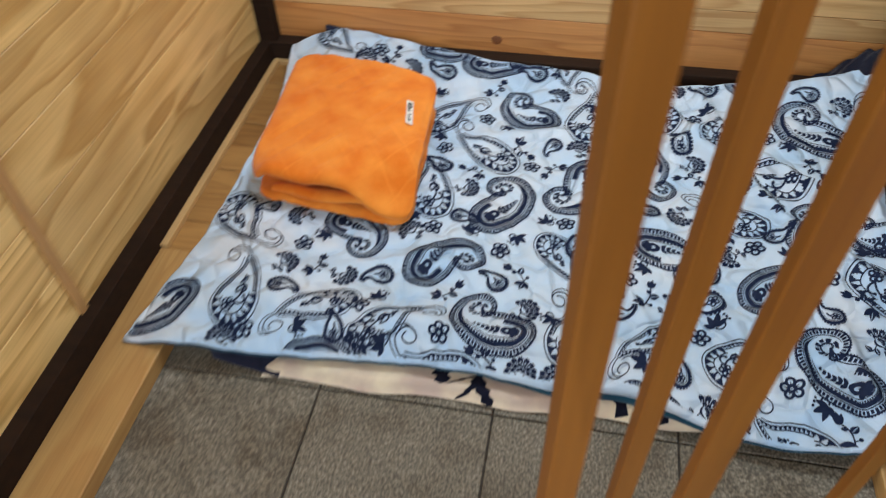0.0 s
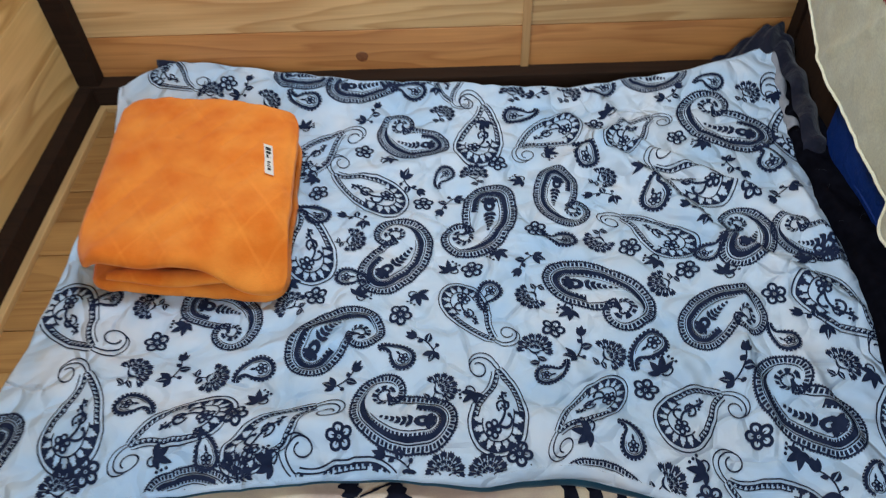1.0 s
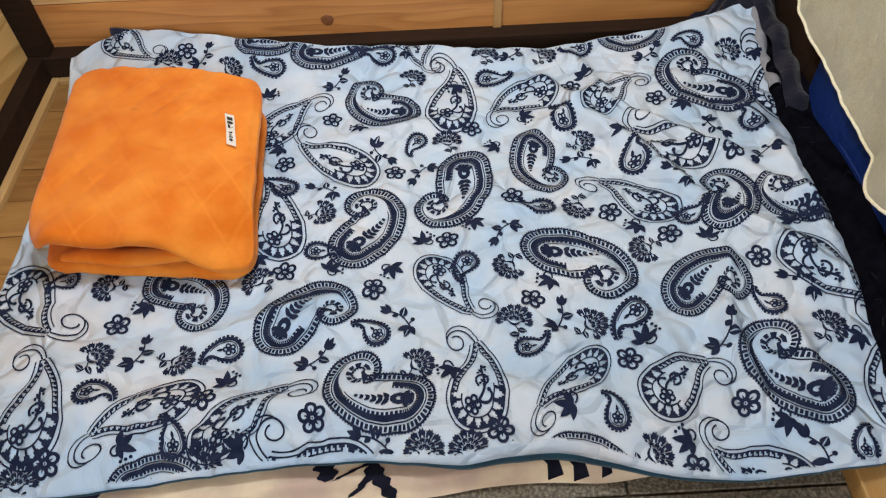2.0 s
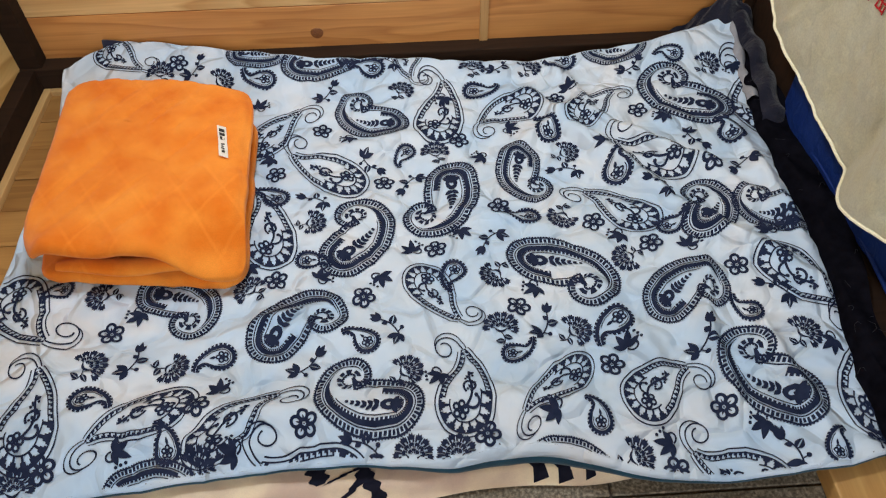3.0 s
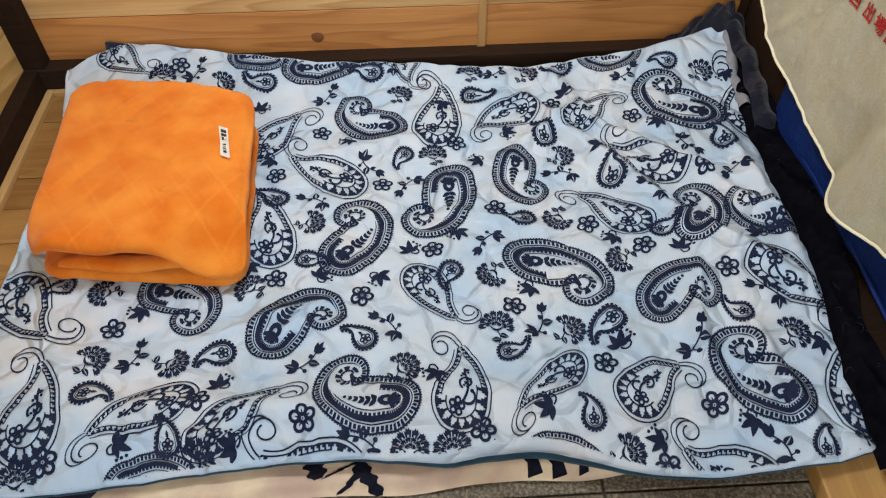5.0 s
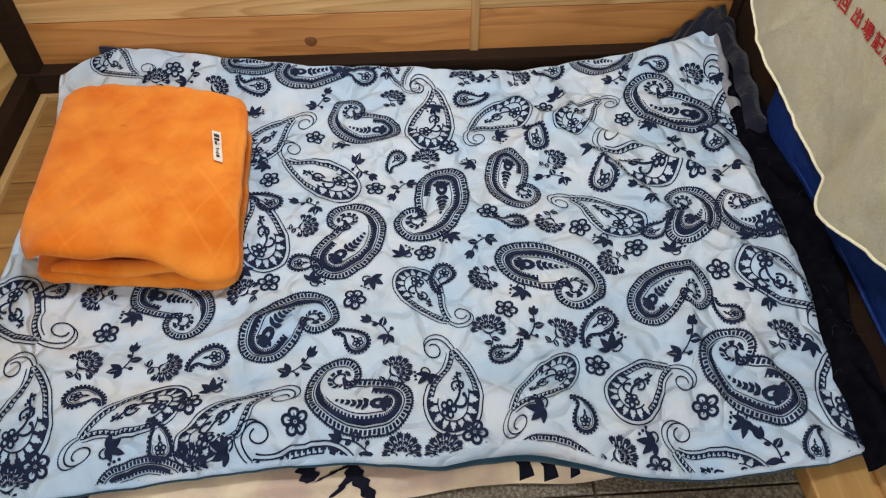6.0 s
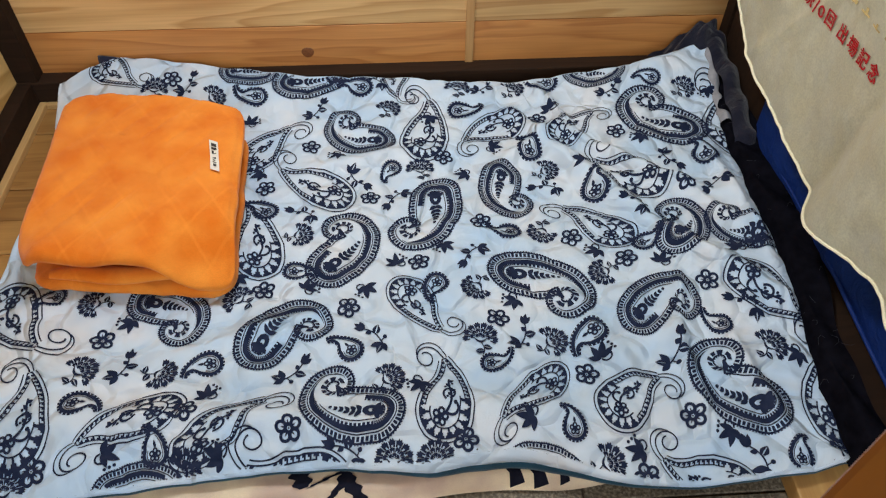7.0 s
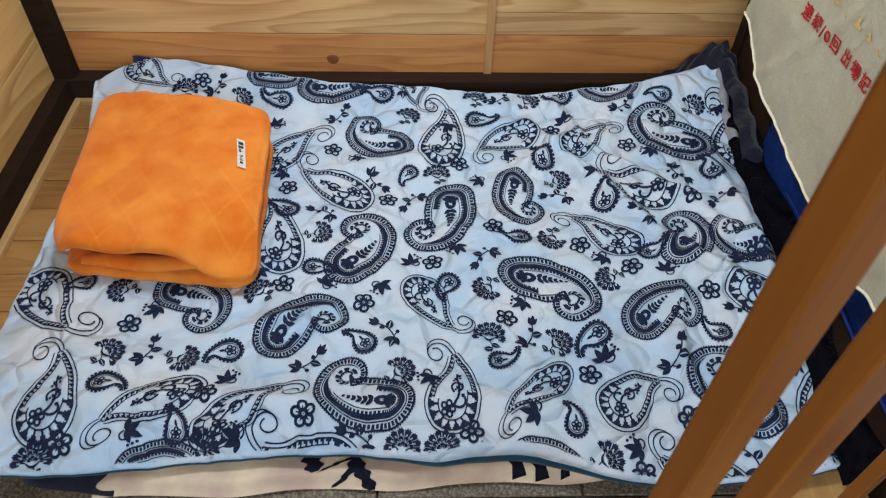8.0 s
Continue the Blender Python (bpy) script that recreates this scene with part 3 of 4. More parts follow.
def print_figure(name, figure, x, y, turn, size, flip, anchor=(0.0, 1.0), narrow=1.0):
    """Lay one figure on the quilt at x, y, turned by degrees, size metres to its unit, squeezed across the line to its anchor."""
    q = np.array(figure).reshape(-1, 2)
    n = np.array((-anchor[1], anchor[0])) / np.hypot(*anchor)
    q = q + np.outer(q @ n, n) * (narrow - 1.0)
    q = q * (size * (-1 if flip else 1), size)
    c, s = math.cos(radians(turn)), math.sin(radians(turn))
    px, py = x + c * q[:, 0] - s * q[:, 1], y + s * q[:, 0] + c * q[:, 1]
    pz = quilt_height(px, py) + 0.0013
    inside = (px > left_edge(py) + 0.001) & (px < right_edge(py) - 0.001) & (py > front_edge(px) + 0.001) & (py < back_edge(px) - 0.001)
    keep = inside.reshape(-1, 4).all(1)
    if not keep.any():
        return
    verts = np.stack([px, py, pz], 1)[np.repeat(keep, 4)]
    me = bpy.data.meshes.new(name)
    k = len(verts) // 4
    me.from_pydata(verts.tolist(), [], [tuple(4 * i + j for j in ((0, 1, 2, 3) if not flip else (3, 2, 1, 0))) for i in range(k)])
    me.materials.append(M_NAVY_PRINT)
    ob = new(name, me)
    ob.parent = quilt


BOLD_A = [
    (0.582, -0.065, 277, 0.0445, 0, 1.0),
    (0.746, -0.224, 83, 0.0391, 1, 1.0),
    (0.855, -0.383, 184, 0.05, 1, 0.85),
    (0.675, -0.539, 317, 0.0451, 0, 1.0),
    (0.981, -0.339, 162, 0.0376, 0, 0.95),
    (0.572, -0.692, 325, 0.0411, 1, 1.0),
    (0.978, -0.572, 266, 0.05, 1, 0.82),
    (1.159, -0.673, 308, 0.034, 1, 1.2),
    (1.299, -0.836, 65, 0.0429, 1, 1.0),
    (0.746, -0.818, 85, 0.0408, 1, 1.08),
    (0.394, -0.602, 257, 0.0371, 1, 1.05),
    (1.252, -0.541, 319, 0.034, 0, 1.1),
    (1.338, -0.254, 66, 0.05, 1, 1.0),
    (1.396, -0.534, 86, 0.034, 1, 1.0),
    (0.402, -0.911, 286, 0.034, 1, 1.0),
    (0.957, -0.908, 259, 0.034, 1, 1.0),
]
BOLD_B = [
    (1.17, -0.075, 251, 0.034, 0, 1.0),
    (0.462, -0.036, 261, 0.034, 0, 1.0),
    (0.142, -0.826, 150, 0.042, 1, 1.0),
]
FINE_A = [
    (0.515, -0.263, 337, 0.0451, 1, 0.75),
    (0.663, -0.358, 72, 0.0508, 1, 0.72),
    (0.84, -0.233, 337, 0.052, 0, 0.8),
    (1.002, -0.194, 104, 0.041, 0, 0.9),
    (1.115, -0.242, 327, 0.0379, 1, 0.8),
    (1.229, -0.389, 62, 0.0442, 1, 0.9),
    (1.148, -0.5, 25, 0.0442, 0, 0.66),
    (1.346, -0.635, 212, 0.0417, 0, 0.9),
    (0.802, -0.607, 198, 0.0375, 0, 0.82),
    (0.548, -0.507, 358, 0.052, 0, 0.75),
    (0.844, -0.824, 343, 0.0408, 0, 0.9),
    (0.997, -0.784, 109, 0.0412, 0, 0.6),
    (1.096, -0.826, 313, 0.0339, 1, 1.1),
    (1.4, -0.85, 330, 0.052, 0, 0.72),
    (1.222, -0.943, 76, 0.0389, 1, 0.9),
    (0.433, -0.806, 93, 0.0457, 0, 0.62),
]
FINE_B = [
    (0.51, -0.849, 328, 0.0454, 1, 0.58),
    (0.256, -0.836, 348, 0.045, 0, 0.85),
    (0.168, -0.595, 204, 0.052, 0, 0.8),
    (0.668, -0.91, 88, 0.0454, 1, 0.9),
    (1.429, -0.27, 339, 0.052, 0, 0.9),
    (0.79, -0.025, 168, 0.035, 0, 0.9),
    (0.206, -0.034, 220, 0.035, 0, 0.9),
]
SMALL_A = [
    (0.506, -0.102, 89, 0.0225, 1, 1.0),
    (0.719, -0.078, 55, 0.0225, 0, 1.0),
    (0.917, -0.147, 259, 0.0225, 0, 1.0),
    (1.1, -0.089, 88, 0.0225, 1, 1.0),
    (0.778, -0.305, 129, 0.0165, 0, 1.0),
    (0.552, -0.406, 38, 0.0212, 0, 1.0),
    (0.612, -0.546, 278, 0.0179, 1, 1.0),
    (0.846, -0.586, 139, 0.0188, 0, 1.0),
    (1.041, -0.279, 352, 0.0225, 0, 1.0),
    (1.141, -0.405, 7, 0.0225, 1, 1.0),
    (1.357, -0.341, 351, 0.0225, 0, 1.0),
    (1.195, -0.535, 277, 0.0165, 0, 1.0),
    (0.979, -0.477, 89, 0.0194, 1, 1.0),
    (1.08, -0.7, 111, 0.0219, 0, 1.0),
    (0.921, -0.741, 272, 0.0165, 0, 1.0),
    (1.274, -0.708, 67, 0.0165, 1, 1.0),
]
SMALL_B = [
    (0.71, -0.711, 37, 0.0181, 0, 1.0),
    (0.499, -0.719, 97, 0.0194, 0, 1.0),
    (0.325, -0.786, 277, 0.0194, 1, 1.0),
    (0.446, -0.86, 1, 0.0171, 0, 1.0),
    (1.024, -0.859, 358, 0.0166, 0, 1.0),
    (1.327, -0.918, 359, 0.0165, 1, 1.0),
    (0.242, -0.588, 101, 0.0165, 0, 1.0),
    (1.31, -0.114, 53, 0.0176, 0, 1.0),
    (0.663, -0.048, 34, 0.0165, 1, 1.0),
]
BLOSSOMS_A = [
    (0.622, -0.235, 0),
    (0.546, -0.347, 37),
    (0.737, -0.379, 2),
    (0.876, -0.282, 39),
    (1.069, -0.188, 4),
    (1.212, -0.248, 41),
    (1.295, -0.421, 6),
    (1.083, -0.501, 43),
    (0.931, -0.45, 8),
    (1.161, -0.564, 45),
    (1.275, -0.629, 10),
    (1.378, -0.551, 47),
    (0.819, -0.54, 12),
    (0.704, -0.629, 49),
    (0.566, -0.584, 14),
    (0.938, -0.663, 51),
    (0.627, -0.838, 16),
    (0.871, -0.865, 53),
    (1.197, -0.846, 18),
    (1.059, -0.769, 55),
    (0.334, -0.674, 20),
    (0.48, -0.804, 57),
    (0.288, -0.878, 22),
    (0.339, -0.066, 59),
    (1.116, -0.924, 24),
]
CARNATIONS_A = [
    (0.772, -0.139, 323),
    (0.916, -0.087, 348),
    (1.028, -0.096, 308),
    (1.063, -0.331, 282),
    (0.83, -0.309, 0),
    (0.613, -0.465, 266),
    (0.911, -0.597, 128),
    (1.036, -0.48, 149),
    (1.122, -0.585, 104),
    (1.015, -0.709, 294),
    (0.907, -0.698, 354),
    (1.34, -0.745, 301),
    (0.528, -0.602, 45),
    (0.308, -0.606, 90),
    (0.319, -0.734, 313),
    (0.43, -0.736, 252),
    (0.764, -0.762, 300),
    (0.828, -0.888, 0),
    (1.364, -0.15, 297),
    (1.064, -0.904, 278),
    (1.392, -0.917, 300),
    (0.484, -0.884, 304),
    (0.256, -0.901, 9),
    (0.306, -0.09, 0),
    (0.421, -0.106, 302),
    (0.771, -0.884, 352),
]
BRANCHES_A = [
    (0.63, -0.14, 329),
    (0.714, -0.328, 224),
    (0.783, -0.381, 141),
    (0.972, -0.085, 311),
    (1.222, -0.131, 311),
    (1.292, -0.342, 213),
    (1.35, -0.421, 126),
    (1.058, -0.377, 76),
    (0.617, -0.414, 65),
    (0.91, -0.528, 138),
    (0.972, -0.694, 344),
    (0.742, -0.685, 49),
    (0.624, -0.74, 319),
    (0.377, -0.726, 353),
    (1.192, -0.747, 331),
    (1.32, -0.677, 60),
    (1.2, -0.456, 38),
    (1.27, -0.911, 20),
    (0.706, -0.872, 65),
    (0.37, -0.075, 337),
    (0.745, -0.062, 67),
]
SPRAYS_A = [
    (0.5, -0.163, 343),
    (0.857, -0.167, 170),
    (0.531, -0.308, 138),
    (0.675, -0.267, 149),
    (0.911, -0.33, 106),
    (1.094, -0.164, 17),
    (1.252, -0.277, 133),
    (1.128, -0.333, 33),
    (0.975, -0.253, 270),
    (0.865, -0.504, 203),
    (0.779, -0.536, 28),
    (0.733, -0.591, 211),
    (0.637, -0.58, 331),
    (0.522, -0.56, 203),
    (0.967, -0.631, 140),
    (1.117, -0.538, 129),
    (1.215, -0.574, 353),
    (1.341, -0.562, 31),
    (1.084, -0.739, 11),
    (1.377, -0.764, 141),
    (0.367, -0.644, 151),
    (0.502, -0.773, 28),
    (0.812, -0.775, 158),
    (0.381, -0.856, 274),
    (0.53, -0.87, 90),
    (1.11, -0.891, 101),
    (1.243, -0.874, 136),
    (0.962, -0.842, 104),
    (1.415, -0.162, 192),
    (0.892, -0.896, 290),
]

for name, (figure, anchor), rows in (("bold_paisley", bold_paisley(), BOLD_A + BOLD_B), ("fine_paisley", fine_paisley(), FINE_A + FINE_B), ("small_paisley", small_paisley(), SMALL_A + SMALL_B)):
    for x, y, turn, size, flip, narrow in rows:
        print_figure(name, figure, x, y, turn, size, flip, anchor, narrow)
for name, (figure, _), rows, size in (("blossom", flower(), BLOSSOMS_A, 0.0172), ("carnation", carnation(), CARNATIONS_A, 0.0235), ("branch", branch(), BRANCHES_A, 0.034), ("leaf_spray", leaf_spray(), SPRAYS_A, 0.0245)):
    for x, y, turn in rows:
        print_figure(name, figure, x, y, turn, size, False)

# ---- bedding under the quilt ----
M_PAD = cloth("navy_pad_cloth", (0.012, 0.014, 0.032), (0.02, 0.022, 0.045), 50.0, bump=0.6)


def pad_point(u, v):
    x = 0.2 + 1.2 * u
    y = -0.885 + 0.84 * v
    e = min(u, 1 - u, v, 1 - v)
    z = 0.034 * float(step01(0.0, 0.03, e)) + 0.004
    return x, y, z


bedding = tagged(holder("floor_pad"), "dark navy padded mat under the quilt", "mat")
part("pad", sheet(pad_point, np.linspace(0, 1, 80), np.linspace(0, 1, 60)), M_PAD, bedding, smooth=True)


def flap(points, thick=0.006):
    """A small stiff corner of cloth: a fan of a few points, thickened and softened."""
    bm = bmesh.new()
    vs = [bm.verts.new(p) for p in points]
    bm.faces.new(vs)
    bmesh.ops.triangulate(bm, faces=bm.faces[:])
    bmesh.ops.subdivide_edges(bm, edges=bm.edges[:], cuts=4, use_grid_fill=True)
    bmesh.ops.smooth_vert(bm, verts=[v for v in bm.verts if not v.is_boundary], factor=0.5, use_axis_x=True, use_axis_y=True, use_axis_z=True)
    for v in bm.verts:
        v.co += Vector((0, 0, 0.004 * noise.noise(v.co * 40)))
    bmesh.ops.solidify(bm, geom=bm.faces[:], thickness=thick)
    return bm


part("corner", flap([(0.20, -0.87, 0.03), (0.235, -0.915, 0.012), (0.36, -0.932, 0.008), (0.37, -0.87, 0.03)]), M_PAD, bedding, smooth=True)
part("corner", flap([(0.185, -0.012, 0.135), (0.18, -0.03, 0.06), (0.30, -0.05, 0.06), (0.31, -0.02, 0.10), (0.24, -0.012, 0.122)]), M_PAD, bedding, smooth=True)

# cream blanket with navy figures below the quilt's front
M_CREAM = cloth("cream_plush", (0.90, 0.78, 0.55), (0.60, 0.46, 0.37), 12.0, sheen=0.4, bump=0.7)


def cream_point(u, v):
    x = 0.33 + 0.75 * u
    y = -0.934 + 0.02 * u + 0.09 * v + 0.004 * math.sin(19 * u)
    z = 0.004 + 0.018 * float(step01(0.0, 0.22, v)) * (0.4 + 0.6 * float(step01(0, 0.05, min(u, 1 - u)))) + 0.0015 * math.sin(40 * u + 3 * v)
    return x, y, z


cream = tagged(holder("under_blanket"), "cream plush blanket with navy brush marks on the floor", "blanket")
part("plush", sheet(cream_point, np.linspace(0, 1, 160), np.linspace(0, 1, 24)), M_CREAM, cream, smooth=True)


def brush_mark(points, width):
    """A frayed navy stroke lying on the plush."""
    bm = bmesh.new()
    rows = []
    for i, (u, v) in enumerate(points):
        w = 1.45 * width * (0.75 + 0.25 * math.sin(5.0 * i)) * math.sin(math.pi * (0.22 + 0.56 * i / (len(points) - 1)))
        rows.append([bm.verts.new(Vector(cream_point(u + k * w * 0.9, v + k * w * 2)) + Vector((0, 0, 0.0012))) for k in (-1, -0.4, 0.3, 1)])
    for a, b in zip(rows, rows[1:]):
        for i in range(3):
            bm.faces.new((a[i], a[i + 1], b[i + 1], b[i]))
    return bm


def polyline(points, n):
    out = []
    for (a, b), (c, d) in zip(points, points[1:]):
        out += [(a + (c - a) * k / n, b + (d - b) * k / n) for k in range(n)]
    return out + [points[-1]]


for pts, w in (([(0.41, 0.75), (0.412, 0.45), (0.42, 0.2)], 0.018), ([(0.43, 0.2), (0.47, 0.36), (0.505, 0.5)], 0.013), ([(0.5, 0.5), (0.49, 0.2), (0.455, 0.02)], 0.013), ([(0.495, 0.45), (0.51, 0.2), (0.53, 0.0)], 0.013),
               ([(0.80, 0.7), (0.815, 0.06)], 0.018), ([(0.845, 0.7), (0.86, 0.05)], 0.018), ([(0.895, 0.7), (0.905, 0.08)], 0.012), ([(0.925, 0.7), (0.95, 0.22)], 0.012), ([(0.0, 0.3), (0.012, 0.9)], 0.03)):
    part("brush_mark", brush_mark(polyline(pts, 8), w), M_BRUSH, cream)

# ---- folded orange blanket ----
def plush_orange():
    m = cloth("orange_plush", (0.92, 0.315, 0.040), (0.78, 0.19, 0.012), 13.0, sheen=0.15, bump=0.7, fuzz=700.0)
    b = m.node_tree.nodes["Principled BSDF"]
    base = b.inputs["Base Color"].links[0].from_socket
    patch = node(m, "ShaderNodeTexNoise", Scale=9.0, Detail=1.0)
    link(m, coords(m, (1, 1, 1)), patch.inputs["Vector"])
    worn = ramp(m, patch.outputs["Fac"], [(0.36, (0, 0, 0)), (0.58, (1, 1, 1))])
    for angle in (34, -34):
        tc = m.node_tree.nodes.new("ShaderNodeTexCoord")
        mp = node(m, "ShaderNodeMapping", Rotation=(0, 0, radians(angle)))
        link(m, tc.outputs["Object"], mp.inputs["Vector"])
        wave = node(m, "ShaderNodeTexWave", Scale=5.4, Distortion=0.5)
        link(m, mp.outputs["Vector"], wave.inputs["Vector"])
        base = mixed(m, "MIX", mixed(m, "MULTIPLY", 1.0, worn, ramp(m, wave.outputs["Fac"], [(0.965, (0, 0, 0)), (1.0, (0.2, 0.2, 0.2))])), base, (1.0, 0.36, 0.05))
    link(m, base, b.inputs["Base Color"])
    return m


M_ORANGE = plush_orange()
orange = tagged(holder("folded_blanket"), "thick orange plush blanket folded square on the quilt", "blanket")
CORNERS = ((0.170, -0.168), (0.510, -0.215), (0.533, -0.606), (0.196, -0.580))


def blanket_plan(a, inset=0.0):
    """A point of the folded blanket's outline at the turn a (0 to 1), corners rounded, drawn in by inset metres."""
    c, s = math.cos(a * math.tau), math.sin(a * math.tau)
    k = 11.0
    r = (abs(c) ** k + abs(s) ** k) ** (-1 / k)
    p, q = (c * r + 1) / 2, (s * r + 1) / 2
    (x0, y0), (x1, y1), (x2, y2), (x3, y3) = CORNERS
    x = (x3 * (1 - p) + x2 * p) * (1 - q) + (x0 * (1 - p) + x1 * p) * q
    y = (y3 * (1 - p) + y2 * p) * (1 - q) + (y0 * (1 - p) + y1 * p) * q
    y += 0.02 * math.sin(math.pi * p) * (1 if q > 0.5 else -0.1) * abs(2 * q - 1)
    cx, cy = 0.3485, -0.388
    d = math.hypot(x - cx, y - cy)
    f = 1 - inset / d
    return cx + (x - cx) * f, cy + (y - cy) * f


def blanket_layer(profile, sag, seed, lo_at=None):
    """A pillow-edged layer: profile rows of (inset, height); sag(x, y, h) lowers or lifts it."""
    n = 160
    bm = bmesh.new()
    rows = []
    for inset, h in profile:
        row = []
        for i in range(n):
            x, y = blanket_plan(i / n, inset)
            w = noise.noise((x * 14, y * 14, seed + h * 9)) * 0.004 + noise.noise((x * 40, y * 40, seed)) * 0.0015
            x2, y2, z = sag(x, y, h)
            row.append(bm.verts.new((x2 + w, y2 + w * 0.6, z + w * 0.7)))
        rows.append(row)
    for a, b in zip(rows, rows[1:]):
        for i in range(n):
            bm.faces.new((a[i], a[(i + 1) % n], b[(i + 1) % n], b[i]))
    bm.faces.new(rows[-1])
    bm.faces.new(rows[0][::-1])
    return bm


def blanket_ground(x, y):
    return float(quilt_height(np.clip(x, 0.12, 1.3), np.clip(y, -0.85, -0.08)))


def quilt_lines(x, y):
    """Shallow stitched lozenges, about 5 cm apart."""
    a = abs(((x * 0.9 + y * 0.62) / 0.05) % 1.0 - 0.5) * 2
    b = abs(((x * 0.9 - y * 0.62) / 0.05) % 1.0 - 0.5) * 2
    return -0.0022 * (math.exp(-((1 - a) / 0.14) ** 2) + math.exp(-((1 - b) / 0.14) ** 2))


def lower_sag(x, y, h):
    inside = 0.965
    return 0.3485 + (x - 0.3485) * inside, -0.388 + (y + 0.388) * 0.99, 0.0025 + blanket_ground(x, y) + h


def upper_sag(x, y, h):
    front = float(step01(-0.50, -0.60, y))
    right = float(step01(0.40, 0.47, x))
    slump = front * (0.046 * right + (1 - right) * (0.006 * math.sin(26 * x) ** 2 - 0.007) + 0.03 * float(step01(0.235, 0.195, x)))
    crown = 0.008 * math.sin(math.pi * min(max((x - 0.16) / 0.38, 0), 1)) * math.sin(math.pi * min(max((y + 0.63) / 0.46, 0), 1))
    seam = -0.004 * math.exp(-(((x - 0.502 - 0.06 * (-y - 0.2)) / 0.003) ** 2)) * float(step01(-0.2, -0.26, y)) if h > 0.07 else 0
    nap = 0.003 * noise.noise((x * 9, y * 9, 2.0)) if h > 0.07 else 0
    return x, y + 0.006 * front * (1 - right), 0.0785 + 0.25 * (blanket_ground(x, y) - 0.075) + h - slump + crown + seam + nap + (quilt_lines(x, y) if h > 0.07 else 0)


def rounded(h0, h1, depth, inner=()):
    """Profile of a layer from height h0 to h1 with a round edge, then rows to the middle of its top."""
    r = (h1 - h0) / 2
    rows = [(0.16, h0), (0.06, h0)] + [(depth * (1 - math.sin(t)) , h0 + r - r * math.cos(t)) for t in np.linspace(0.15, math.pi - 0.15, 11)]
    return rows + [(i, h1) for i in np.arange(depth + 0.012, 0.150, 0.006)]


part("lower_fold", blanket_layer(rounded(0.0, 0.024, 0.013), lower_sag, 3.0), M_ORANGE, orange, smooth=True)
part("upper_fold", blanket_layer(rounded(0.049, 0.079, 0.018), upper_sag, 8.0), M_ORANGE, orange, smooth=True)


def inner_roll(u, a):
    x = 0.245 + 0.2 * u
    r = 0.011 * math.sin(math.pi * (0.08 + 0.84 * u)) ** 0.5
    y, z = -0.574 - 0.012 * u, 0.1125 + 0.003 * math.sin(9 * u)
    return x, y + 1.5 * r * math.cos(a), z + r * math.sin(a)


part("inner_roll", sheet(lambda a, u: inner_roll(u, a), np.linspace(0, math.tau, 24, endpoint=False), np.linspace(0, 1, 40), True), M_ORANGE, orange, smooth=True)

# woven white label on the blanket
M_LABEL = cloth("white_label_cloth", (0.82, 0.8, 0.74), (0.76, 0.73, 0.66), 90.0, sheen=0.0)
M_INK = material("black_ink", (0.02, 0.018, 0.018), 0.7)


def on_blanket(x, y, lift):
    return x, y, upper_sag(x, y, 0.079)[2] + lift


def label_sheet(u0, u1, v0, v1, lift):
    """A patch of the label: u along its length, v across it."""
    def at(u, v):
        return on_blanket(0.4625 + 0.0138 * u + 0.0158 * v, -0.3225 - 0.077 * u - 0.0065 * v, lift)
    return sheet(lambda u, v: at(u, v), np.linspace(u0, u1, 8), np.linspace(v0, v1, 4))


tag = part("label", label_sheet(0, 1, 0, 1, 0.0035), M_LABEL, orange, "white woven label with black marks", smooth=True)
for u0, u1, v0, v1 in ((0.1, 0.2, 0.2, 0.8), (0.23, 0.32, 0.2, 0.8), (0.35, 0.44, 0.25, 0.75), (0.56, 0.6, 0.3, 0.7), (0.64, 0.68, 0.35, 0.6), (0.72, 0.76, 0.3, 0.7), (0.8, 0.88, 0.35, 0.7)):
    part("mark", label_sheet(u0, u1, v0, v1, 0.0042), M_INK, tag)

# ---- towel, cloths and gate at the right ----
TEXT_Y, TEXT_Z, TEXT_SIZE, TEXT_TILT = -0.287, 0.402, 0.027, 0.0
M_BLACK = cloth("black_plush", (0.004, 0.004, 0.006), (0.007, 0.007, 0.011), 60.0, rough=1.0, sheen=0.0, bump=0.8)
M_BLACK.node_tree.nodes["Principled BSDF"].inputs["Specular IOR Level"].default_value = 0.0
M_GREYNAVY = cloth("grey_navy_cloth", (0.009, 0.010, 0.021), (0.016, 0.017, 0.031), 30.0, bump=0.8, wrinkle=0.014)
M_GREY = cloth("grey_backing", (0.33, 0.34, 0.37), (0.26, 0.27, 0.3), 60.0, bump=0.6)
M_BLUE = cloth("blue_tarpaulin", (0.008, 0.026, 0.15), (0.012, 0.036, 0.19), 12.0, rough=0.45, sheen=0.0, bump=0.5, fuzz=400.0, wrinkle=0.012)
M_TOWEL = cloth("cream_towel", (0.95, 0.92, 0.70), (0.90, 0.85, 0.60), 26.0, sheen=0.5, bump=0.5, fuzz=300.0, wrinkle=0.006)
M_RED = cloth("red_embroidery", (0.42, 0.02, 0.025), (0.5, 0.03, 0.03), 200.0, sheen=0.0)
M_GOLD = cloth("gold_embroidery", (0.6, 0.46, 0.18), (0.66, 0.52, 0.24), 200.0, sheen=0.0)


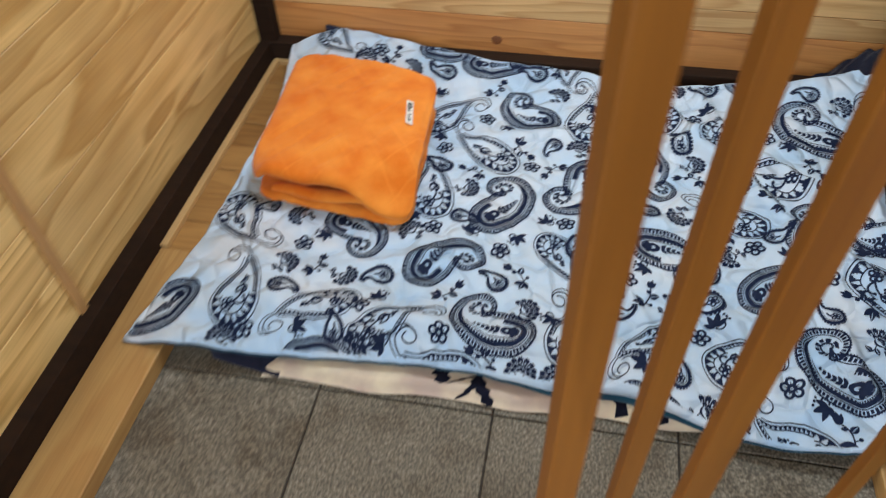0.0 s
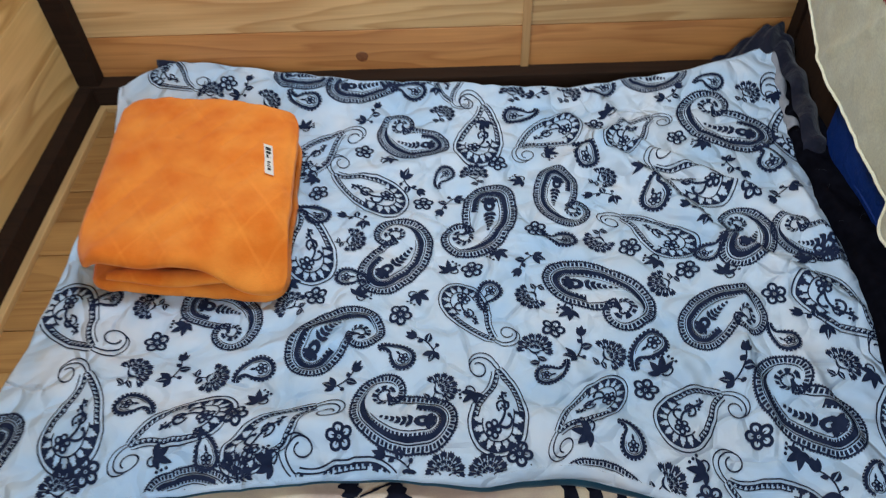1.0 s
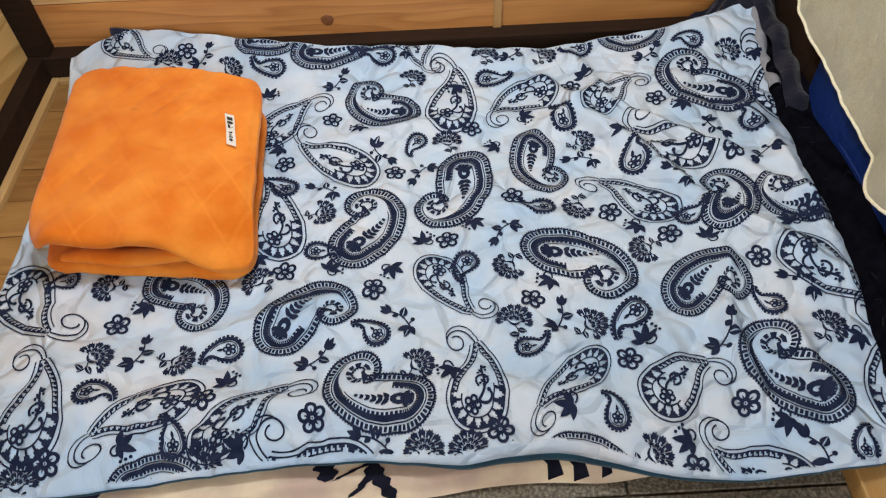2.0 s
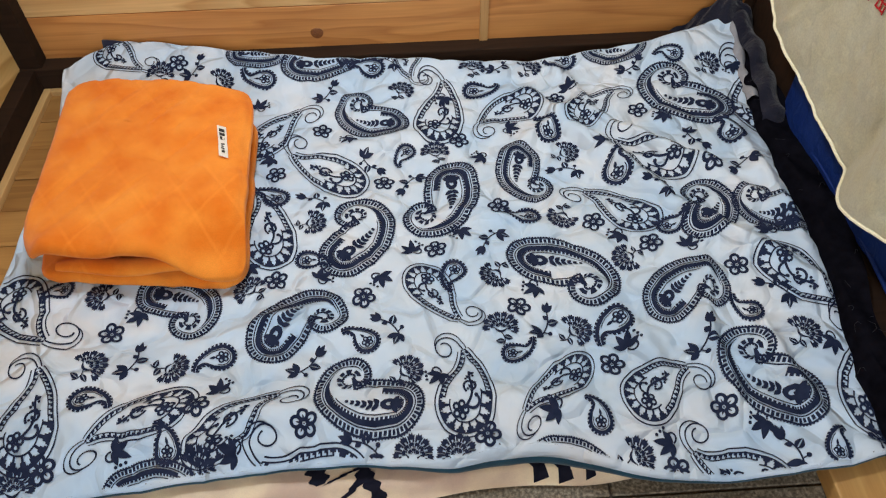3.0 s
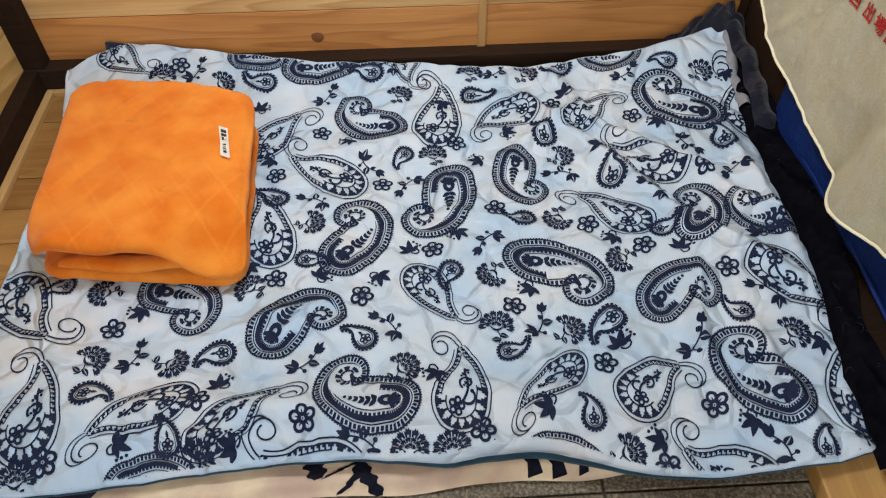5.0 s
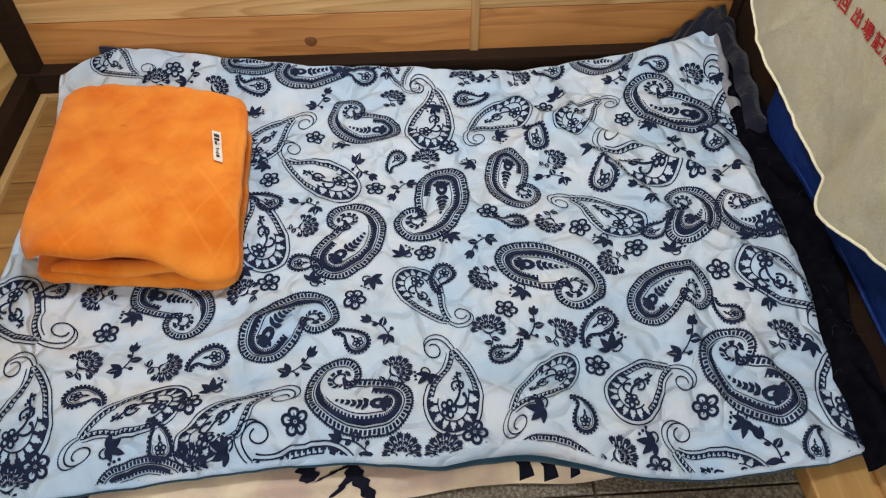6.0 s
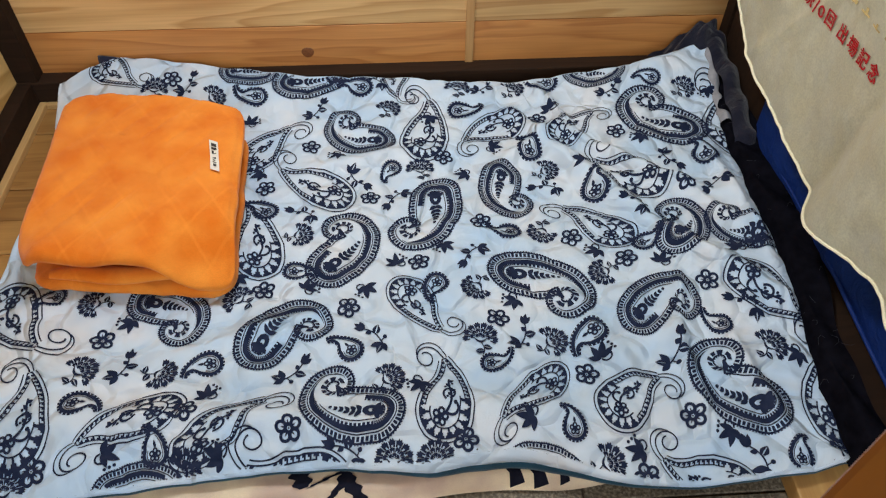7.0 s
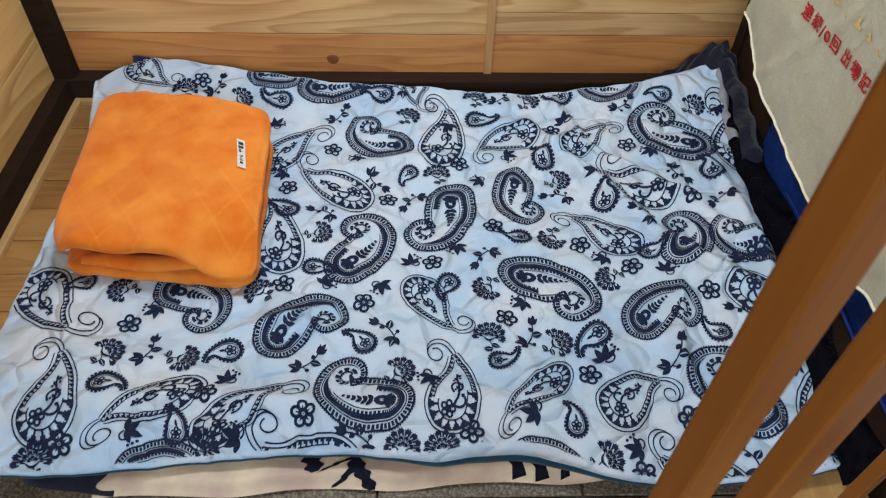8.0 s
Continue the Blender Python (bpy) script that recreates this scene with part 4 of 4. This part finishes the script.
def black_point(u, v):
    """Black plush lying from beside the quilt over the right sill."""
    y = -0.95 + 0.86 * v
    x = 1.388 + (0.050 + 0.034 * float(step01(0.2, 0.5, v))) * u
    z = 0.054 + (0.040 + 0.012 * float(step01(0.2, 0.5, v))) * float(step01(0.12, 0.48, u)) + 0.010 * math.sin(13 * v + 3 * u) * u * (0.3 + 0.7 * v) + 0.004 * math.sin(41 * v + 7 * u) + 0.006 * u
    return x, y, z


black = tagged(holder("black_throw"), "black plush cloth tucked beside the quilt over the sill", "cloth")
part("plush", sheet(black_point, np.linspace(0, 1, 40), np.linspace(0, 1, 140)), M_BLACK, black, smooth=True)
# loose fibres standing off the plush
M_FIBRE = material("grey_fibre", (0.022, 0.022, 0.028), 0.9)
fibre_rng = random.Random(5)
for _ in range(45):
    fu, fv, turn_ = fibre_rng.uniform(0.15, 1), fibre_rng.uniform(0.1, 1), fibre_rng.uniform(0, math.tau)
    base = Vector(black_point(fu, fv))
    reach = fibre_rng.uniform(0.006, 0.02)
    part("fibre", tube([base + Vector((math.cos(turn_ + k * 0.5) * reach * k / 3, math.sin(turn_ + k * 0.5) * reach * k / 3, 0.003 + 0.005 * math.sin(k))) for k in range(4)], 0.00028, 3), M_FIBRE, black)

# grey backing sheet that shows past the quilt's edge, and the dark cloth bunched in the corner
grey = tagged(holder("grey_sheet"), "thin grey backing cloth showing beside the quilt", "cloth")
part("sheet", sheet(lambda u, v: (1.415 + 0.024 * u + 0.008 * v, -0.25 + 0.19 * v, 0.10 + 0.04 * float(step01(0.3, 1, v)) + 0.012 * u * (1 - u) * 4 + 0.004 * math.sin(23 * v)), np.linspace(0, 1, 14), np.linspace(0, 1, 50)), M_GREY, grey, smooth=True)


def hood_point(u, v):
    """Bunched cloth: peaks against the wall and post, falls forwards along the sill."""
    a = math.pi * (0.02 + 0.96 * u)
    y = -0.012 - 0.055 * v - 0.02 * math.sin(a) * v
    x = 1.33 + 0.155 * u + 0.008 * math.sin(6 * v + 4 * u)
    z = 0.095 + 0.082 * math.sin(min(a * 0.72, math.pi / 2)) ** 1.6 * (1 - 0.55 * v * v) * (1 - 0.5 * float(step01(0.85, 1, u))) + 0.005 * math.sin(25 * u + 9 * v)
    return x, y, z


corner_cloth = tagged(holder("bunched_cloth"), "dark grey-navy cloth bunched into the back corner", "cloth")
part("peak", sheet(hood_point, np.linspace(0, 1, 50), np.linspace(0, 1, 24)), M_GREYNAVY, corner_cloth, smooth=True)
part("tail", sheet(lambda u, v: (1.428 + 0.038 * u + 0.006 * math.sin(5 * v), -0.055 - 0.27 * v, 0.150 - 0.035 * v + 0.012 * math.sin(3.1 * u) + 0.006 * math.sin(19 * v + 2 * u) - 0.03 * float(step01(0.92, 1, v))), np.linspace(0, 1, 20), np.linspace(0, 1, 60)), M_GREYNAVY, corner_cloth, smooth=True)

tarp = tagged(holder("blue_tarpaulin"), "deep blue woven tarpaulin hanging behind the towel", "tarpaulin")
part("tarp", sheet(lambda u, v: (1.470 - 0.006 * math.sin(11 * u + 2 * v) - 0.004 * math.sin(31 * u), -0.28 - 1.2 * u, 0.10 + 0.6 * v + 0.01 * math.sin(9 * u)), np.linspace(0, 1, 120), np.linspace(0, 1, 40)), M_BLUE, tarp, smooth=True)


part("hem", tube([(1.4685, y, 0.108 + 0.01 * math.sin(9 * (-0.28 - y) / 1.2)) for y in np.linspace(-1.48, -0.28, 60)], 0.0035, 6), M_BLUE, tarp, smooth=True)
TOWEL_Y, HEM_Z = (-0.12, -0.22, -0.33, -0.45, -0.53, -0.57, -0.66, -0.77, -0.95, -1.2), (0.292, 0.252, 0.226, 0.206, 0.192, 0.176, 0.204, 0.226, 0.20, 0.21)


def towel_point(u, v, lift=0.0):
    """The towel: u along the wall towards the viewer, v up from the hem; it hangs over a rail in loose folds."""
    y = -0.09 - 1.05 * u
    hem = float(along(-y, [-a for a in TOWEL_Y], HEM_Z))
    z = hem + (0.86 - hem) * v
    fold = 0.040 * math.exp(-(((y + 0.62 + 0.16 * v) / 0.075) ** 2)) + 0.010 * math.sin(10 * u + 3.0 * v) + 0.010 * math.exp(-(((y + 0.86) / 0.06) ** 2))
    fold += 0.006 * math.exp(-(((y + 0.24 + 0.42 * v) / 0.012) ** 2)) + 0.005 * math.exp(-(((y + 0.72 + 0.1 * v) / 0.015) ** 2)) - 0.010 * math.exp(-(((y + 0.535 + 0.12 * v) / 0.02) ** 2))
    fold += 0.007 * noise.noise((y * 13, z * 13, 1.0)) + 0.0022 * noise.noise((y * 55, z * 55, 4.0)) + 0.0009 * noise.noise((y * 150, z * 150, 7.0))
    x = 1.436 - fold * (1 - 0.7 * v) + 0.010 * v - lift
    return x, y, z


towel = tagged(holder("towel"), "cream towelling cloth with red embroidered lettering, hanging from a dark rail", "towel")


def towel_sheet():
    bm = sheet(towel_point, np.linspace(0, 1, 240), np.linspace(0, 1, 110))
    bmesh.ops.solidify(bm, geom=bm.faces[:], thickness=0.005)
    return bm


part("towelling", towel_sheet(), M_TOWEL, towel, smooth=True)
part("hem", tube([towel_point(u, 0.0, 0.001) for u in np.linspace(0, 1, 160)], 0.0026, 8), M_TOWEL, towel, smooth=True)
rail = tagged(part("towel_rail", tube([(1.447, y, 0.862) for y in np.linspace(-1.7, -0.03, 12)], 0.009, 10), M_DARK, smooth=True), "round dark rail that carries the towel", "rail")


def lettering(text, start_y, z, size, mat, name, tilt=0.0):
    """Embroidered characters on the towel, read along the wall."""
    y = start_y
    for ch in text:
        if ch != " ":
            curve = bpy.data.curves.new(name, "FONT")
            curve.body, curve.size, curve.extrude, curve.offset = ch, size, 0.0004, 0.0002
            ob = new(name, curve)
            dg = bpy.context.evaluated_depsgraph_get()
            me = bpy.data.meshes.new_from_object(ob.evaluated_get(dg))
            bpy.data.objects.remove(ob)
            for v in me.vertices:
                yy = y - v.co.x
                zz = z + v.co.y + tilt * (start_y - yy)
                u = (-0.09 - yy) / 1.05
                lo, hi = 0.0, 1.0
                for _ in range(18):
                    mid = (lo + hi) / 2
                    lo, hi = (mid, hi) if towel_point(u, mid)[2] < zz else (lo, mid)
                v.co = Vector(towel_point(u, lo, 0.0022 + v.co.z))
            me.materials.clear()
            me.materials.append(mat)
            letter = new(name, me)
            letter.parent = towel
        y -= size * (0.6 if ch in "10" else 0.21 if ch == " " else 1.2)


lettering("連続10回 出場記念", TEXT_Y, TEXT_Z, TEXT_SIZE, M_RED, "red_letter", TEXT_TILT)
for i in range(10):
    def gold(u, v, i=i):
        yy = TEXT_Y - 0.02 - 0.036 * i - 0.022 * u
        zz = TEXT_Z + 0.055 + TEXT_TILT * (TEXT_Y - yy) + 0.02 * v * (0.6 + 0.4 * math.sin(2.4 * i))
        uu = (-0.09 - yy) / 1.05
        return towel_point(uu, (zz - towel_point(uu, 0)[2]) / (0.86 - towel_point(uu, 0)[2]), 0.0024)
    part("gold_bar", sheet(lambda u, v: gold(u, v * 0.3 + 0.05), np.linspace(0, 1, 4), np.linspace(0, 1, 3)), M_GOLD, towel)
    part("gold_bar", sheet(lambda u, v: gold(0.35 + u * 0.28, v), np.linspace(0, 1, 3), np.linspace(0, 1, 4)), M_GOLD, towel)

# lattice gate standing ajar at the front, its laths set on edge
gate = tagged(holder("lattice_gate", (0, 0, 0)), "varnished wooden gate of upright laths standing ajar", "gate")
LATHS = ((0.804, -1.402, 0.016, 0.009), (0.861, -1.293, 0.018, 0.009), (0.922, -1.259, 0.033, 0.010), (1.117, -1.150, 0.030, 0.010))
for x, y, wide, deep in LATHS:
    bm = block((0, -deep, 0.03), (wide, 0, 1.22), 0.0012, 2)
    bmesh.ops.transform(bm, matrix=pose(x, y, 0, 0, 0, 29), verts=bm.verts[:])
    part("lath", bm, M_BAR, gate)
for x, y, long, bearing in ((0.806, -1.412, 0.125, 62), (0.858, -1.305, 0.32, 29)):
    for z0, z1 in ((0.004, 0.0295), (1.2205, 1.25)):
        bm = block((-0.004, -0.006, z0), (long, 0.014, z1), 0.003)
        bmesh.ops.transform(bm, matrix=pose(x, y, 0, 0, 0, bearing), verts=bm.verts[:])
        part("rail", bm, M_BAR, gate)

# floor tiles, one by one
tile_mesh = None
for i in range(-2, 6):
    for j in range(-5, 4):
        x0, y0 = TILE_X + 0.2985 * i, TILE_Y + 0.2985 * j
        if x0 > 1.6 or x0 < -0.25:
            continue
        if tile_mesh is None:
            tile = part("tile", block((0.0018, 0.0018, -0.02), (0.2967, 0.2967, 0.0), 0.0012, 1), M_TILE, floor)
            tile_mesh = tile.data
        else:
            tile = new("tile", tile_mesh)
            tile.parent = floor
        tile.location = (x0, y0, 0.0)
